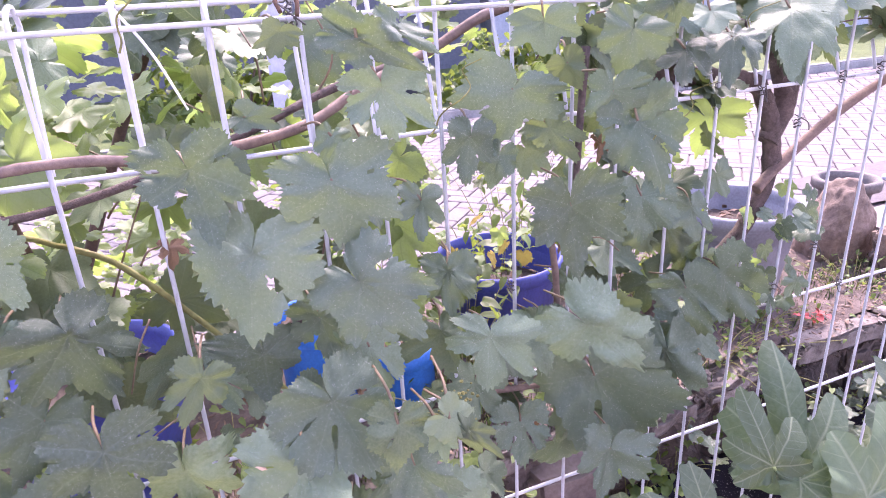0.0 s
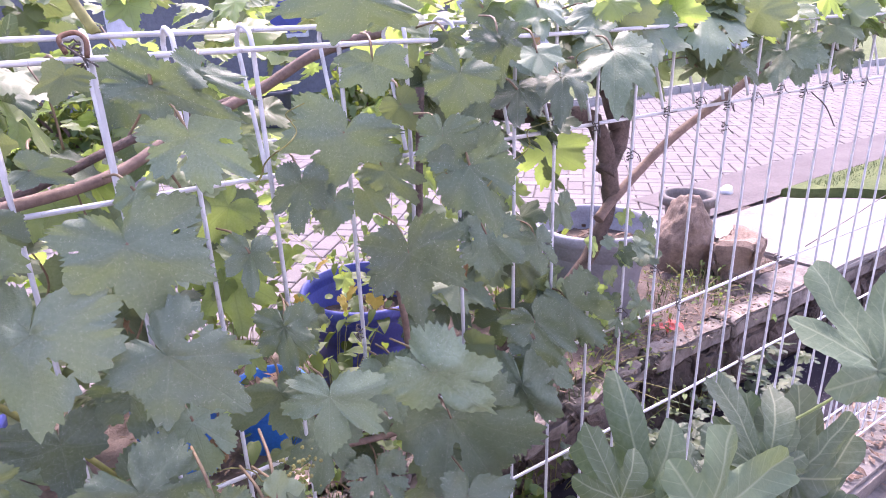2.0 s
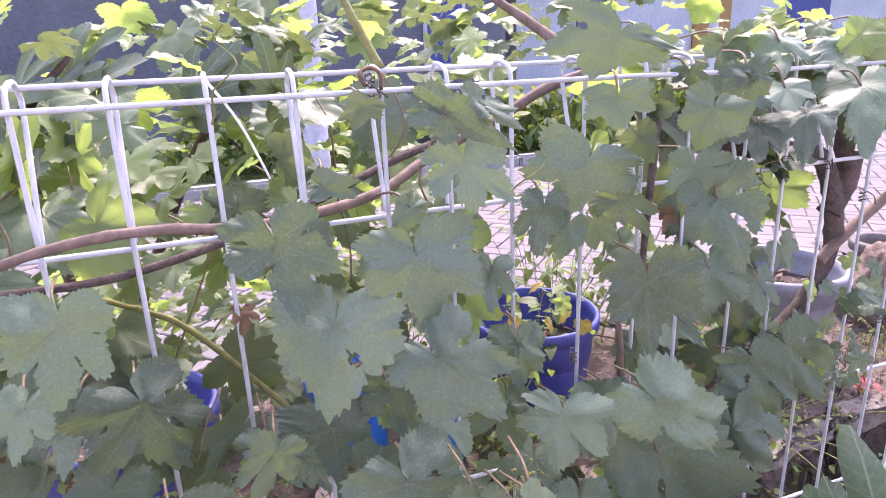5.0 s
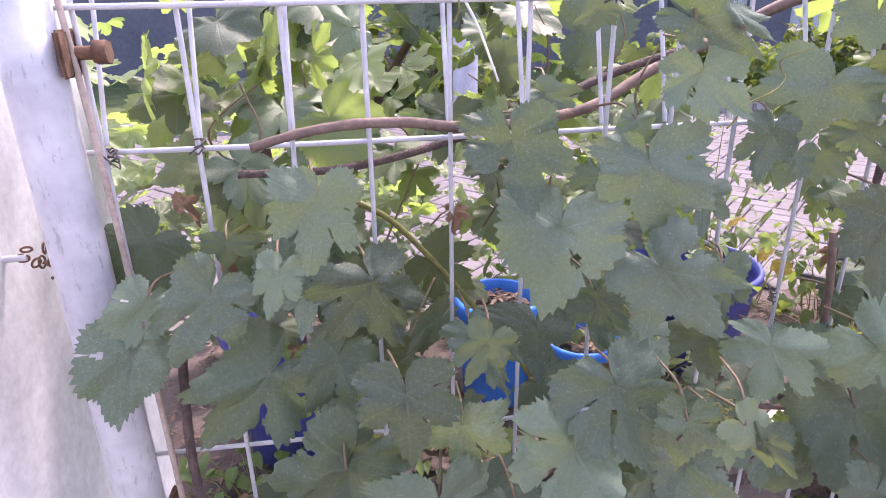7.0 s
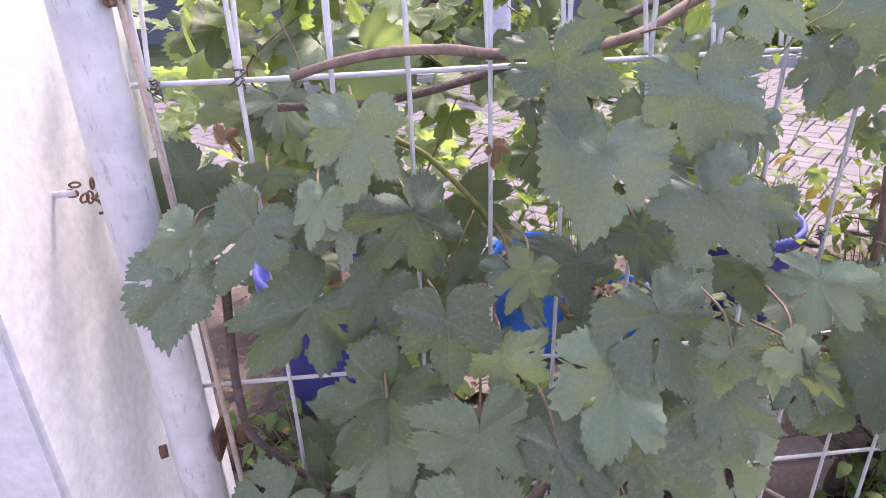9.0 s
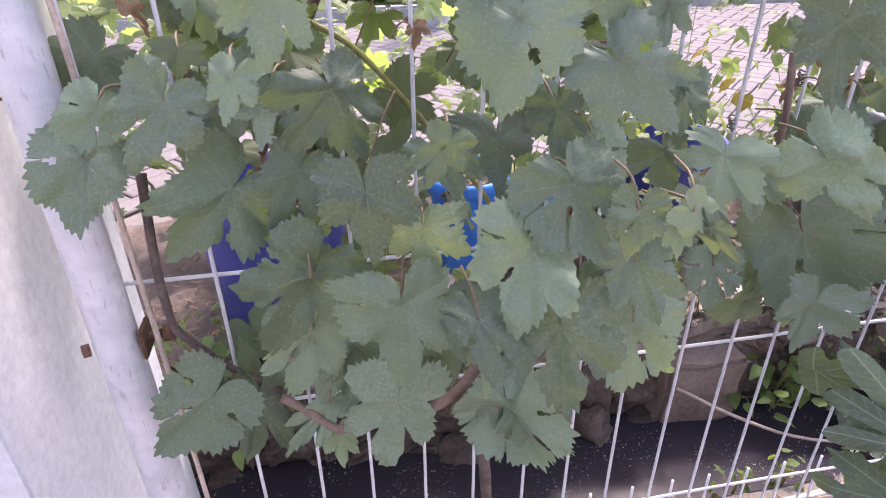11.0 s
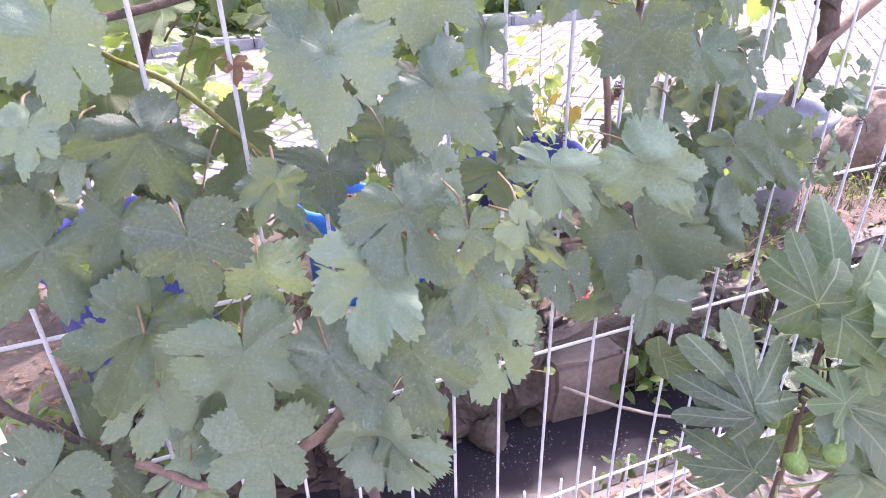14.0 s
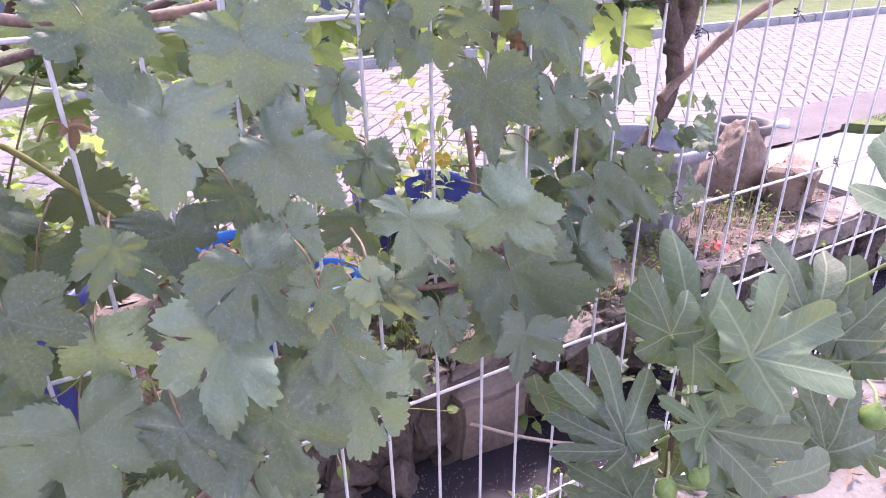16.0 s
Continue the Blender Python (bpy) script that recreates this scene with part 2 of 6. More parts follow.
orange_mat = surface("orange_brown_door", (0.34, 0.17, 0.06), (0.44, 0.24, 0.09), 3, 40, 0.6)
roof_mat = surface("roof_tile", (0.20, 0.10, 0.08), (0.32, 0.18, 0.14), 2, 30, 0.9)


def water_material():
    n = Nodes("ditch_water")
    foam = n.math("MULTIPLY", n.ramp(n.noise(120, 6, 0.75), (0.60, 0.0), (0.64, 1.0)), n.ramp(n.noise(7, 3), (0.46, 0.0), (0.58, 1.0)))
    n.bump(n.noise(30, 3), 0.15, 0.003)
    return n.finish(n.mix(foam, (0.032, 0.028, 0.037), (0.40, 0.39, 0.40)), n.ramp(foam, (0.0, 0.22), (1.0, 0.8)), 0.0, 0.04)


water_mat = water_material()


# ---- building blocks ----
def part(name, data, material, parent=None, label=""):
    """Links a bmesh or mesh as one object, under a thing or a part."""
    if isinstance(data, bmesh.types.BMesh):
        mesh = bpy.data.meshes.new(name)
        data.to_mesh(mesh)
        data.free()
    else:
        mesh = data
    if material and not mesh.materials:
        mesh.materials.append(material)
    ob = new(name, mesh)
    if parent:
        ob.parent = parent
    return tagged(ob, label)


def thing(name, label, category, place=(0, 0, 0), group="", kind=""):
    ob = new(name)
    ob.location = place
    ob.empty_display_size = 0.05
    return tagged(ob, label, category, group, kind)


def smooth(mesh_or_bm):
    for f in mesh_or_bm.faces:
        f.smooth = True
    return mesh_or_bm


def curve_points(points, steps=5):
    """A smooth line through the points (Catmull-Rom)."""
    p = [Vector(q) for q in points]
    p = [p[0] * 2 - p[1]] + p + [p[-1] * 2 - p[-2]]
    line = []
    for i in range(1, len(p) - 2):
        for s in range(steps):
            t = s / steps
            line.append(0.5 * (2 * p[i] + (p[i + 1] - p[i - 1]) * t + (2 * p[i - 1] - 5 * p[i] + 4 * p[i + 1] - p[i + 2]) * t * t
                               + (3 * p[i] - p[i - 1] - 3 * p[i + 1] + p[i + 2]) * t ** 3))
    return line + [p[-2]]


def tube(points, r0, r1=None, sides=8, steps=5, bend=True, knots=0.0, bm=None):
    """A round rod, stem or wire along the points, tapering from r0 to r1."""
    bm = bm or bmesh.new()
    r1 = r0 if r1 is None else r1
    line = curve_points(points, steps) if bend else [Vector(q) for q in points]
    rings, side = [], None
    for i, c in enumerate(line):
        d = (line[min(i + 1, len(line) - 1)] - line[max(i - 1, 0)]).normalized()
        if side is None:
            side = d.orthogonal().normalized()
        side = (side - d * side.dot(d)).normalized()
        up = d.cross(side)
        r = r0 + (r1 - r0) * i / (len(line) - 1)
        if knots:
            r *= 1 + knots * noise.noise(c * 60) + (knots if i % 6 == 0 else 0)
        rings.append([bm.verts.new(c + (side * math.cos(w) + up * math.sin(w)) * r) for w in (2 * math.pi * k / sides for k in range(sides))])
    for a, b in zip(rings, rings[1:]):
        for k in range(sides):
            bm.faces.new((a[k], a[(k + 1) % sides], b[(k + 1) % sides], b[k])).smooth = True
    bm.faces.new(rings[0][::-1]), bm.faces.new(rings[-1])
    return bm


def lathe(profile, sides=40, bm=None, wobble=0.0, ribs=0):
    """A turned body from (radius, height) pairs."""
    bm = bm or bmesh.new()
    rings = []
    for r, z in profile:
        ring = []
        for k in range(sides):
            w = 2 * math.pi * k / sides
            rr = r * (1 + wobble * noise.noise(Vector((math.cos(w), math.sin(w), z * 6)))) - (0.004 if ribs and k % ribs == 0 else 0)
            ring.append(bm.verts.new((rr * math.cos(w), rr * math.sin(w), z)))
        rings.append(ring)
    for a, b in zip(rings, rings[1:]):
        for k in range(sides):
            bm.faces.new((a[k], a[(k + 1) % sides], b[(k + 1) % sides], b[k])).smooth = True
    bm.faces.new(rings[0][::-1]), bm.faces.new(rings[-1])
    return bm


def block(lo, hi, bevel=0.0, bm=None, rough=0.0, cuts=0):
    """A box between two corners, with worn edges and an uneven face where wanted."""
    own = bmesh.new()
    lo, hi = Vector(lo), Vector(hi)
    bmesh.ops.create_cube(own, size=1, matrix=Matrix.Translation((lo + hi) / 2) @ Matrix.Diagonal((*(hi - lo), 1)))
    if cuts:
        bmesh.ops.subdivide_edges(own, edges=own.edges[:], cuts=cuts, use_grid_fill=True)
    if bevel:
        sharp = [e for e in own.edges if e.calc_face_angle(0) > 1]
        bmesh.ops.bevel(own, geom=sharp, offset=bevel, segments=2, affect="EDGES")
    if rough:
        for v in own.verts:
            v.co += Vector((noise.noise(v.co * 9), noise.noise(v.co * 9 + Vector((5, 0, 0))), noise.noise(v.co * 9 + Vector((0, 7, 0))))) * rough
    if bm is None:
        return own
    mesh = bpy.data.meshes.new("tmp")
    own.to_mesh(mesh)
    own.free()
    bm.from_mesh(mesh)
    bpy.data.meshes.remove(mesh)
    return bm


def lump(size, seed, flat=0.25, detail=4, rough=0.22):
    """A boulder: an uneven, partly faceted ball."""
    bm = bmesh.new()
    bmesh.ops.create_icosphere(bm, subdivisions=detail, radius=1)
    off = Vector((seed * 3.1, seed * 1.7, seed * 2.3))
    for v in bm.verts:
        n = v.co.normalized()
        r = 1 + rough * noise.noise(n * 1.3 + off) + rough * 0.5 * noise.noise(n * 3.1 + off) + rough * 0.18 * noise.noise(n * 9 + off)
        c = n * r
        c.z = max(c.z, -flat)
        v.co = Vector((c.x * size[0], c.y * size[1], (c.z + flat) * size[2]))
    return smooth(bm)


# ---- leaves ----
def leaf_mesh(name, seed, lobes, teeth, tooth_size, cup=0.12, wave=0.05, droop=0.15, around=180, rings=(0.22, 0.45, 0.68, 0.86, 1.0), sinus=()):
    """A lobed blade of length 1 from the stalk's end to the tip (-y is the tip's way, +z the upper face).
    lobes: angle from the tip in degrees and reach, for one half; sinus: drop-shaped gaps between lobes,
    as angle, inner end, outer end, half width, with a slit on to the margin."""
    rnd = random.Random(seed)
    swell = [rnd.uniform(0.9, 1.08) for _ in range(6)]
    left = [(a * rnd.uniform(0.97, 1.03), r * swell[int(a // 62)] * rnd.uniform(0.96, 1.04)) for a, r in lobes]
    right = [(a * rnd.uniform(0.97, 1.03), r * swell[3 + min(2, int(a // 62))] * rnd.uniform(0.96, 1.04)) for a, r in lobes]
    left[0] = right[0] = (0, 1.0)
    left[-1], right[-1] = (181, lobes[-1][1]), (181, lobes[-1][1])
    off = Vector((seed * 1.37, seed * 0.71, 0))
    verts, uvs, faces = [(0, 0, 0)], [(0, 0)], []
    cuts = [-180.0]
    while cuts[-1] < 180:
        cuts.append(cuts[-1] + rnd.uniform(0.55, 1.45) * 180 / teeth)
    heights = [rnd.uniform(0.55, 1.35) for _ in cuts]
    gaps = []
    for at, inner, outer, half in sinus:
        for sign in (-1, 1):
            if rnd.random() < 0.62:
                gaps.append((sign * at * rnd.uniform(0.93, 1.07), inner * rnd.uniform(0.9, 1.15), outer * rnd.uniform(0.95, 1.05), half * rnd.uniform(0.6, 1.25)))

    def reach(deg):
        half = left if deg < 0 else right
        d = abs(deg)
        for (a0, r0), (a1, r1) in zip(half, half[1:]):
            if d <= a1:
                t = (d - a0) / max(1e-6, a1 - a0)
                return r0 + (r1 - r0) * (0.5 * t * t * (3 - 2 * t) + 0.5 * t)
        return half[-1][1]

    def cut_out(x, y):
        for at, inner, outer, half in gaps:
            w = radians(at)
            along, across = x * math.sin(w) - y * math.cos(w), abs(x * math.cos(w) + y * math.sin(w))
            u = (along - inner) / (outer - inner)
            if 0 < u < 1 and across < half * math.sin(math.pi * u ** 0.6):
                return True
        return False

    step = 360 / around
    for ring in rings:
        for k in range(around):
            deg = -180 + step * k
            r = reach(deg)
            if ring > 0.8 and tooth_size:
                c = max(q for q in range(len(cuts) - 1) if cuts[q] <= deg)
                saw = (deg - cuts[c]) / (cuts[c + 1] - cuts[c])
                saw = saw / 0.62 if saw < 0.62 else (1 - saw) / 0.38
                r *= 1 + tooth_size * heights[c] * (2 * saw - 1) * (1 if ring > 0.95 else 0.25)
            r *= ring
            for at, inner, outer, half in gaps:
                if abs(deg - at) <= step * 0.5:
                    r = min(r, outer * (0.92 + 0.08 * ring))
            w = radians(deg)
            x, y = r * math.sin(w), -r * math.cos(w)
            fold = cup * (abs(x) ** 1.3)
            p = Vector((x, y, 0))
            z = fold - droop * r * r + wave * 1.6 * noise.noise(p * 1.4 + off) + wave * 0.8 * noise.noise(p * 3.4 + off) + wave * 0.9 * ring ** 3 * noise.noise(Vector((math.sin(w) * 3, math.cos(w) * 3, 5)) + off)
            verts.append((x, y, z))
            uvs.append((x, -y))
    n = around
    for k in range(n):
        faces.append((0, 1 + k, 1 + (k + 1) % n))
    for j in range(len(rings) - 1):
        a, b = 1 + j * n, 1 + (j + 1) * n
        for k in range(n):
            q = (a + k, b + k, b + (k + 1) % n, a + (k + 1) % n)
            if gaps and cut_out(sum(verts[v][0] for v in q) / 4, sum(verts[v][1] for v in q) / 4):
                continue
            faces.append(q)
    mesh = bpy.data.meshes.new(name)
    mesh.from_pydata(verts, [], faces)
    layer = mesh.uv_layers.new(name="blade")
    flat = np.array([uvs[l.vertex_index] for l in mesh.loops], dtype=np.float32).ravel()
    layer.data.foreach_set("uv", flat)
    mesh.polygons.foreach_set("use_smooth", [True] * len(mesh.polygons))
    return mesh


VINE = [(0, 1.0), (5, 0.95), (12, 0.84), (20, 0.73), (26, 0.64), (30, 0.58), (34, 0.63), (41, 0.78), (48, 0.88), (53, 0.89), (60, 0.81), (70, 0.71), (79, 0.64), (85, 0.61), (91, 0.65), (101, 0.73), (110, 0.76), (120, 0.70), (132, 0.61), (145, 0.52), (158, 0.43), (168, 0.32), (175, 0.19), (179, 0.09), (181, 0.04)]
VINE_DEEP = [(0, 1.0), (5, 0.95), (12, 0.85), (19, 0.76), (24, 0.66), (27, 0.52), (30, 0.38), (33, 0.50), (37, 0.68), (44, 0.82), (51, 0.91), (58, 0.84), (67, 0.74), (76, 0.64), (82, 0.52), (85, 0.46), (88, 0.53), (94, 0.66), (104, 0.76), (111, 0.78), (122, 0.70), (134, 0.60), (147, 0.50), (159, 0.41), (168, 0.30), (175, 0.17), (179, 0.08), (181, 0.04)]
VINE_ROUND = [(0, 1.0), (5, 0.95), (13, 0.86), (22, 0.79), (30, 0.74), (40, 0.80), (50, 0.86), (60, 0.82), (72, 0.77), (84, 0.72), (94, 0.75), (108, 0.77), (122, 0.71), (135, 0.62), (147, 0.54), (159, 0.45), (168, 0.34), (175, 0.21), (179, 0.10), (181, 0.05)]
FIGL = [(0, 1.0), (5, 0.995), (9, 0.97), (12, 0.91), (14, 0.80), (15, 0.66), (16, 0.52), (18, 0.42), (22, 0.37), (26, 0.41), (28, 0.52), (30, 0.66), (33, 0.78), (38, 0.86), (45, 0.885), (52, 0.86), (57, 0.78), (60, 0.64), (62, 0.50), (66, 0.39), (71, 0.35), (76, 0.42), (80, 0.52), (86, 0.59), (94, 0.60), (102, 0.54), (111, 0.42), (128, 0.30), (150, 0.23), (168, 0.20), (176, 0.12), (181, 0.05)]
FIG_WIDE = [(0, 1.0), (5, 0.99), (10, 0.95), (14, 0.87), (17, 0.74), (19, 0.61), (22, 0.51), (25, 0.48), (28, 0.54), (32, 0.69), (37, 0.82), (43, 0.88), (49, 0.87), (55, 0.79), (60, 0.65), (64, 0.51), (68, 0.44), (73, 0.48), (79, 0.58), (86, 0.63), (94, 0.61), (103, 0.52), (114, 0.40), (130, 0.30), (150, 0.24), (168, 0.24), (176, 0.14), (181, 0.05)]
SIMPLE = [(0, 1.0), (18, 0.72), (45, 0.45), (90, 0.30), (140, 0.22), (180, 0.12)]
SHALLOW = ((31, 0.42, 0.58, 0.024), (86, 0.42, 0.56, 0.018))
KEYHOLE = ((31, 0.30, 0.60, 0.055), (86, 0.34, 0.57, 0.042))
SHAPES = ((VINE, SHALLOW), (VINE_DEEP, ()), (VINE, KEYHOLE), (VINE_ROUND, KEYHOLE))
FINE, COARSE = (220, (0.2, 0.35, 0.48, 0.60, 0.72, 0.86, 1.0)), (110, (0.3, 0.55, 0.8, 1.0))
vine_leaves = {}
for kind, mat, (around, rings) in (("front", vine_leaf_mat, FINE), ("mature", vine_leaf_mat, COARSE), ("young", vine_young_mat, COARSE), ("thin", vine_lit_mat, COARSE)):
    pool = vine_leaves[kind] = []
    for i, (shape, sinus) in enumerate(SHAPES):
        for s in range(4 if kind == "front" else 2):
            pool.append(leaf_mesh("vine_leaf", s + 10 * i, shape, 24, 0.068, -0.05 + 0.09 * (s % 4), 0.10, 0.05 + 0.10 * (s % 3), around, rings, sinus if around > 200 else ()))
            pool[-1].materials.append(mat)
yellow_leaf = leaf_mesh("yellow_leaf", 77, VINE_ROUND, 14, 0.08, 0.3, 0.12, 0.3, 60)
yellow_leaf.materials.append(yellow_mat)
dry_leaf = leaf_mesh("dry_leaf", 78, VINE_DEEP, 14, 0.08, 0.9, 0.25, 0.6, 60)
dry_leaf.materials.append(dry_mat)
fig_leaves = [leaf_mesh("fig_leaf", s, FIG_WIDE if s == 3 else FIGL, 14, 0.012, 0.05 + 0.06 * s, 0.06, 0.10 + 0.05 * s, 130) for s in range(4)]
for m in fig_leaves:
    m.materials.append(fig_leaf_mat)
simple_leaf = leaf_mesh("weed_leaf", 3, SIMPLE, 9, 0.03, 0.25, 0.06, 0.25, 20, (0.4, 0.75, 1.0))
simple_leaf.materials.append(weed_mat)
NATURAL_WIDTH = 1.48


def leaf_pose(x, y, z, length, width, roll, lean, turn=0.0, twist=0.0):
    """Stalk's end at x, y, z. roll: the tip's way, from straight down towards the right; lean: the tip's way out of the fence."""
    down = Vector((math.sin(radians(roll)), 0, -math.cos(radians(roll))))
    out = Vector((0, -1, 0))
    tip = down * math.cos(radians(lean)) + out * math.sin(radians(lean))
    face = out * math.cos(radians(lean)) - down * math.sin(radians(lean))
    m = Matrix((tip.cross(face) * -1, -tip, face)).transposed()
    if m.determinant() < 0:
        m.col[0] = -m.col[0]
    if width < 0.85:
        edge = math.degrees(math.acos(width / NATURAL_WIDTH)) * 0.9
        twist, width = max((edge, -edge), key=lambda q: (m @ Matrix.Rotation(radians(q), 3, "Y")).col[2].z), 1.3
    m = m @ Matrix.Rotation(radians(twist), 3, "Y")
    m = Matrix.Rotation(radians(turn), 3, "Z") @ m
    return Matrix.Translation((x, y, z)) @ m.to_4x4() @ Matrix.Diagonal((length * width / NATURAL_WIDTH, length, length, 1))


def hang_leaf(mesh, parent, m, name="leaf"):
    ob = part(name, mesh, None, parent)
    ob.matrix_basis = m
    return ob


def stalk(parent, start, end, material, r=0.0012, name="leaf_stalk", sag=0.01):
    start, end = Vector(start), Vector(end)
    mid = (start + end) / 2 + Vector((0, -sag, sag))
    return part(name, tube([start, mid, end], r * 1.3, r, 6, 4), material, parent)


def scatter_mesh(name, bases, poses):
    """Many leaves joined into one mesh, from the leaf meshes and their poses."""
    verts, faces, uvs, at = [], [], [], 0
    for base, m in zip(bases, poses):
        co = np.empty(len(base.vertices) * 3)
        base.vertices.foreach_get("co", co)
        co = co.reshape(-1, 3) @ np.array(m.to_3x3()).T + np.array(m.translation)
        verts.append(co)
        for p in base.polygons:
            faces.append([at + v for v in p.vertices])
        u = np.empty(len(base.loops) * 2, dtype=np.float32)
        base.uv_layers["blade"].data.foreach_get("uv", u)
        uvs.append(u)
        at += len(co)
    mesh = bpy.data.meshes.new(name)
    mesh.from_pydata(np.concatenate(verts).tolist(), [], faces)
    mesh.uv_layers.new(name="blade").data.foreach_set("uv", np.concatenate(uvs))
    mesh.polygons.foreach_set("use_smooth", [True] * len(mesh.polygons))
    mesh.materials.append(bases[0].materials[0])
    return mesh


# ---- the setting ----
BANK, WATER, LEDGE = 0.30, -0.04, 0.12          # heights: far bank and street, ditch water, ledge under the fence


def sheet(name, x0, x1, y0, y1, z, nx, ny, material, label, uneven=0.0, scale=3.0, category="ground", skirt=0.0):
    verts, faces = [], []
    for j in range(ny + 1):
        for i in range(nx + 1):
            x, y = x0 + (x1 - x0) * i / nx, y0 + (y1 - y0) * j / ny
            p = Vector((x, y, 0))
            verts.append((x, y, z + uneven * noise.noise(p * scale) + uneven * 0.4 * noise.noise(p * scale * 4)))
    for j in range(ny):
        for i in range(nx):
            a = j * (nx + 1) + i
            faces.append((a, a + 1, a + nx + 2, a + nx + 1))
    mesh = bpy.data.meshes.new(name)
    mesh.from_pydata(verts, [], faces)
    mesh.polygons.foreach_set("use_smooth", [True] * len(faces))
    return tagged(part(name, mesh, material), label, category, "", "structure")


sheet("ground", -400, 400, -400, 400, -0.35, 8, 8, verge_mat, "wide earth and grass ground under the whole place")
tagged(part("pavement", block((-6, -6, -0.3), (8, 0.77, LEDGE - 0.06), 0.0), concrete_mat), "grey concrete yard on the near side of the fence", "pavement", "", "structure")
tagged(part("ledge", block((-0.6, 0.56, 0.0), (6, 0.775, LEDGE), 0.012, None, 0.006, 12), concrete_mat), "pale worn concrete ledge that carries the fence", "ledge", "", "structure")
sheet("ditch_bed", -6, 9, 0.77, 1.2, -0.2, 30, 4, mud_mat, "dark mud bed of the narrow ditch", 0.02)
sheet("water", -6, 9, 0.772, 1.19, WATER, 2, 2, water_mat, "still dark ditch water with floating scum", category="water")
sheet("soil_bank", -6, 9, 1.225, 2.02, BANK - 0.008, 300, 24, soil_mat, "dry brown soil strip with litter between ditch and street", 0.025, 6)
tagged(part("bank_body", block((-6, 1.24, -0.3), (9, 2.0, BANK - 0.04)), mortar_mat), "earth body of the bank behind the ditch wall", "bank", "", "structure")
sheet("street_bed", -14, 22, 1.98, 5.7, BANK - 0.016, 6, 3, joint_mat, "sand bed and joints of the paved street", category="road")
sheet("verge", -30, 40, 5.72, 60, BANK + 0.06, 60, 30, verge_mat, "grassy earth verge beyond the street", 0.06, 0.8)
turf = block((3.72, 1.20, BANK - 0.06), (12, 1.95, BANK + 0.05), 0.015, None, 0.012, 16)
for v in turf.verts:
    v.co.x += (1.95 - v.co.y) * max(0, 1 - (v.co.x - 3.72) / 4)
tagged(part("verge_near", turf, verge_mat), "low green grass patch with a cut earth edge beside the slab", "ground", "", "structure")

# Thin dark sheet laid over the pavers along the street edge.
sheet("street_edge", 3.0, 12, 1.96, 2.46, BANK + 0.006, 60, 6, dark_strip_mat, "dark flat strip along the street edge", 0.003, 4.0, category="road")

# near wall with a corner, beside the post
tagged(part("wall_west", block((-3.0, 0.55, -0.3), (-0.516, 1.02, 2.7), 0.006)  , white_wall_mat), "white painted wall end beside the fence post", "wall", "", "structure")
# Unseen wall, added to close the yard and shape the light on the leaves.
tagged(part("wall_south", block((-6, -2.3, -0.3), (5, -2.1, 3.0)), white_wall_mat), "plain white unseen wall added behind the camera", "wall", "", "structure")

# ---- the fence ----
BAR0, STEP, FENCE_Y = -0.051, 0.0795, 0.655
RAIL_Z = {"top": 1.352, "mid": 1.220, "low": 0.864, "under": 0.656, "base": 0.307, "foot": 0.167}
fence = thing("fence", "white painted welded steel rod fence with tied wires and chipped paint", "fence", (0.8, FENCE_Y, LEDGE))
inv = Matrix.Translation(-Vector((0.8, FENCE_Y, LEDGE)))


def fence_part(name, bm, material, label=""):
    bm.transform(inv)
    return part(name, bm, material, fence, label)


bar_path = [(0, 0.05, 1.225), (0, 0.052, 1.24), (0, 0.049, 1.345), (0, 0.046, 1.364), (0, 0.034, 1.373), (0, 0.010, 1.369), (0, 0.001, 1.358), (0, 0.0, 1.33), (0, 0.0, 1.22), (0, 0.0, 0.865), (0, 0, 0.656),
            (0, 0, 0.307), (0, 0.0, 0.185), (0, 0.008, 0.168), (0, 0.03, 0.158), (0, 0.045, 0.17), (0, 0.05, 0.29)]
bar_path[0] = (0, 0.012, 1.225)
bar_path[1] = (0, 0.017, 1.245)
bar_mesh = None
for k in range(-4, 34):
    x = BAR0 + STEP * k
    if bar_mesh is None:
        bm = tube(bar_path, 0.0025, None, 8, 3)
        bar_mesh = bpy.data.meshes.new("bar")
        bm.to_mesh(bar_mesh)
        bm.free()
    ob = part("bar", bar_mesh, steel_mat, fence)
    rnd = random.Random(k)
    ob.matrix_basis = Matrix.Translation((x + rnd.uniform(-0.002, 0.002) - 0.8, 0, -LEDGE)) @ Matrix.Rotation(radians(rnd.uniform(-0.35, 0.35)), 4, "Y")
for name, dy, z, r in (("rail", -0.006, 1.350, 0.0027), ("rail", 0.044, 1.368, 0.0027), ("rail", 0.008, 1.220, 0.0028), ("rail", 0.008, 0.865, 0.0027), ("rail", 0.008, 0.656, 0.0027),
                       ("rail", 0.008, 0.307, 0.0027), ("rail", -0.006, 0.172, 0.0027), ("rail", 0.046, 0.176, 0.0027)):
    pts = [(x, FENCE_Y + dy + 0.0015 * noise.noise(Vector((x * 3, z * 7, 0))), z + 0.003 * noise.noise(Vector((x * 2.5, z * 9, 3)))) for x in np.arange(-0.40, 2.65, 0.08)]
    fence_part(name, tube(pts, r, None, 8, 2), steel_mat)


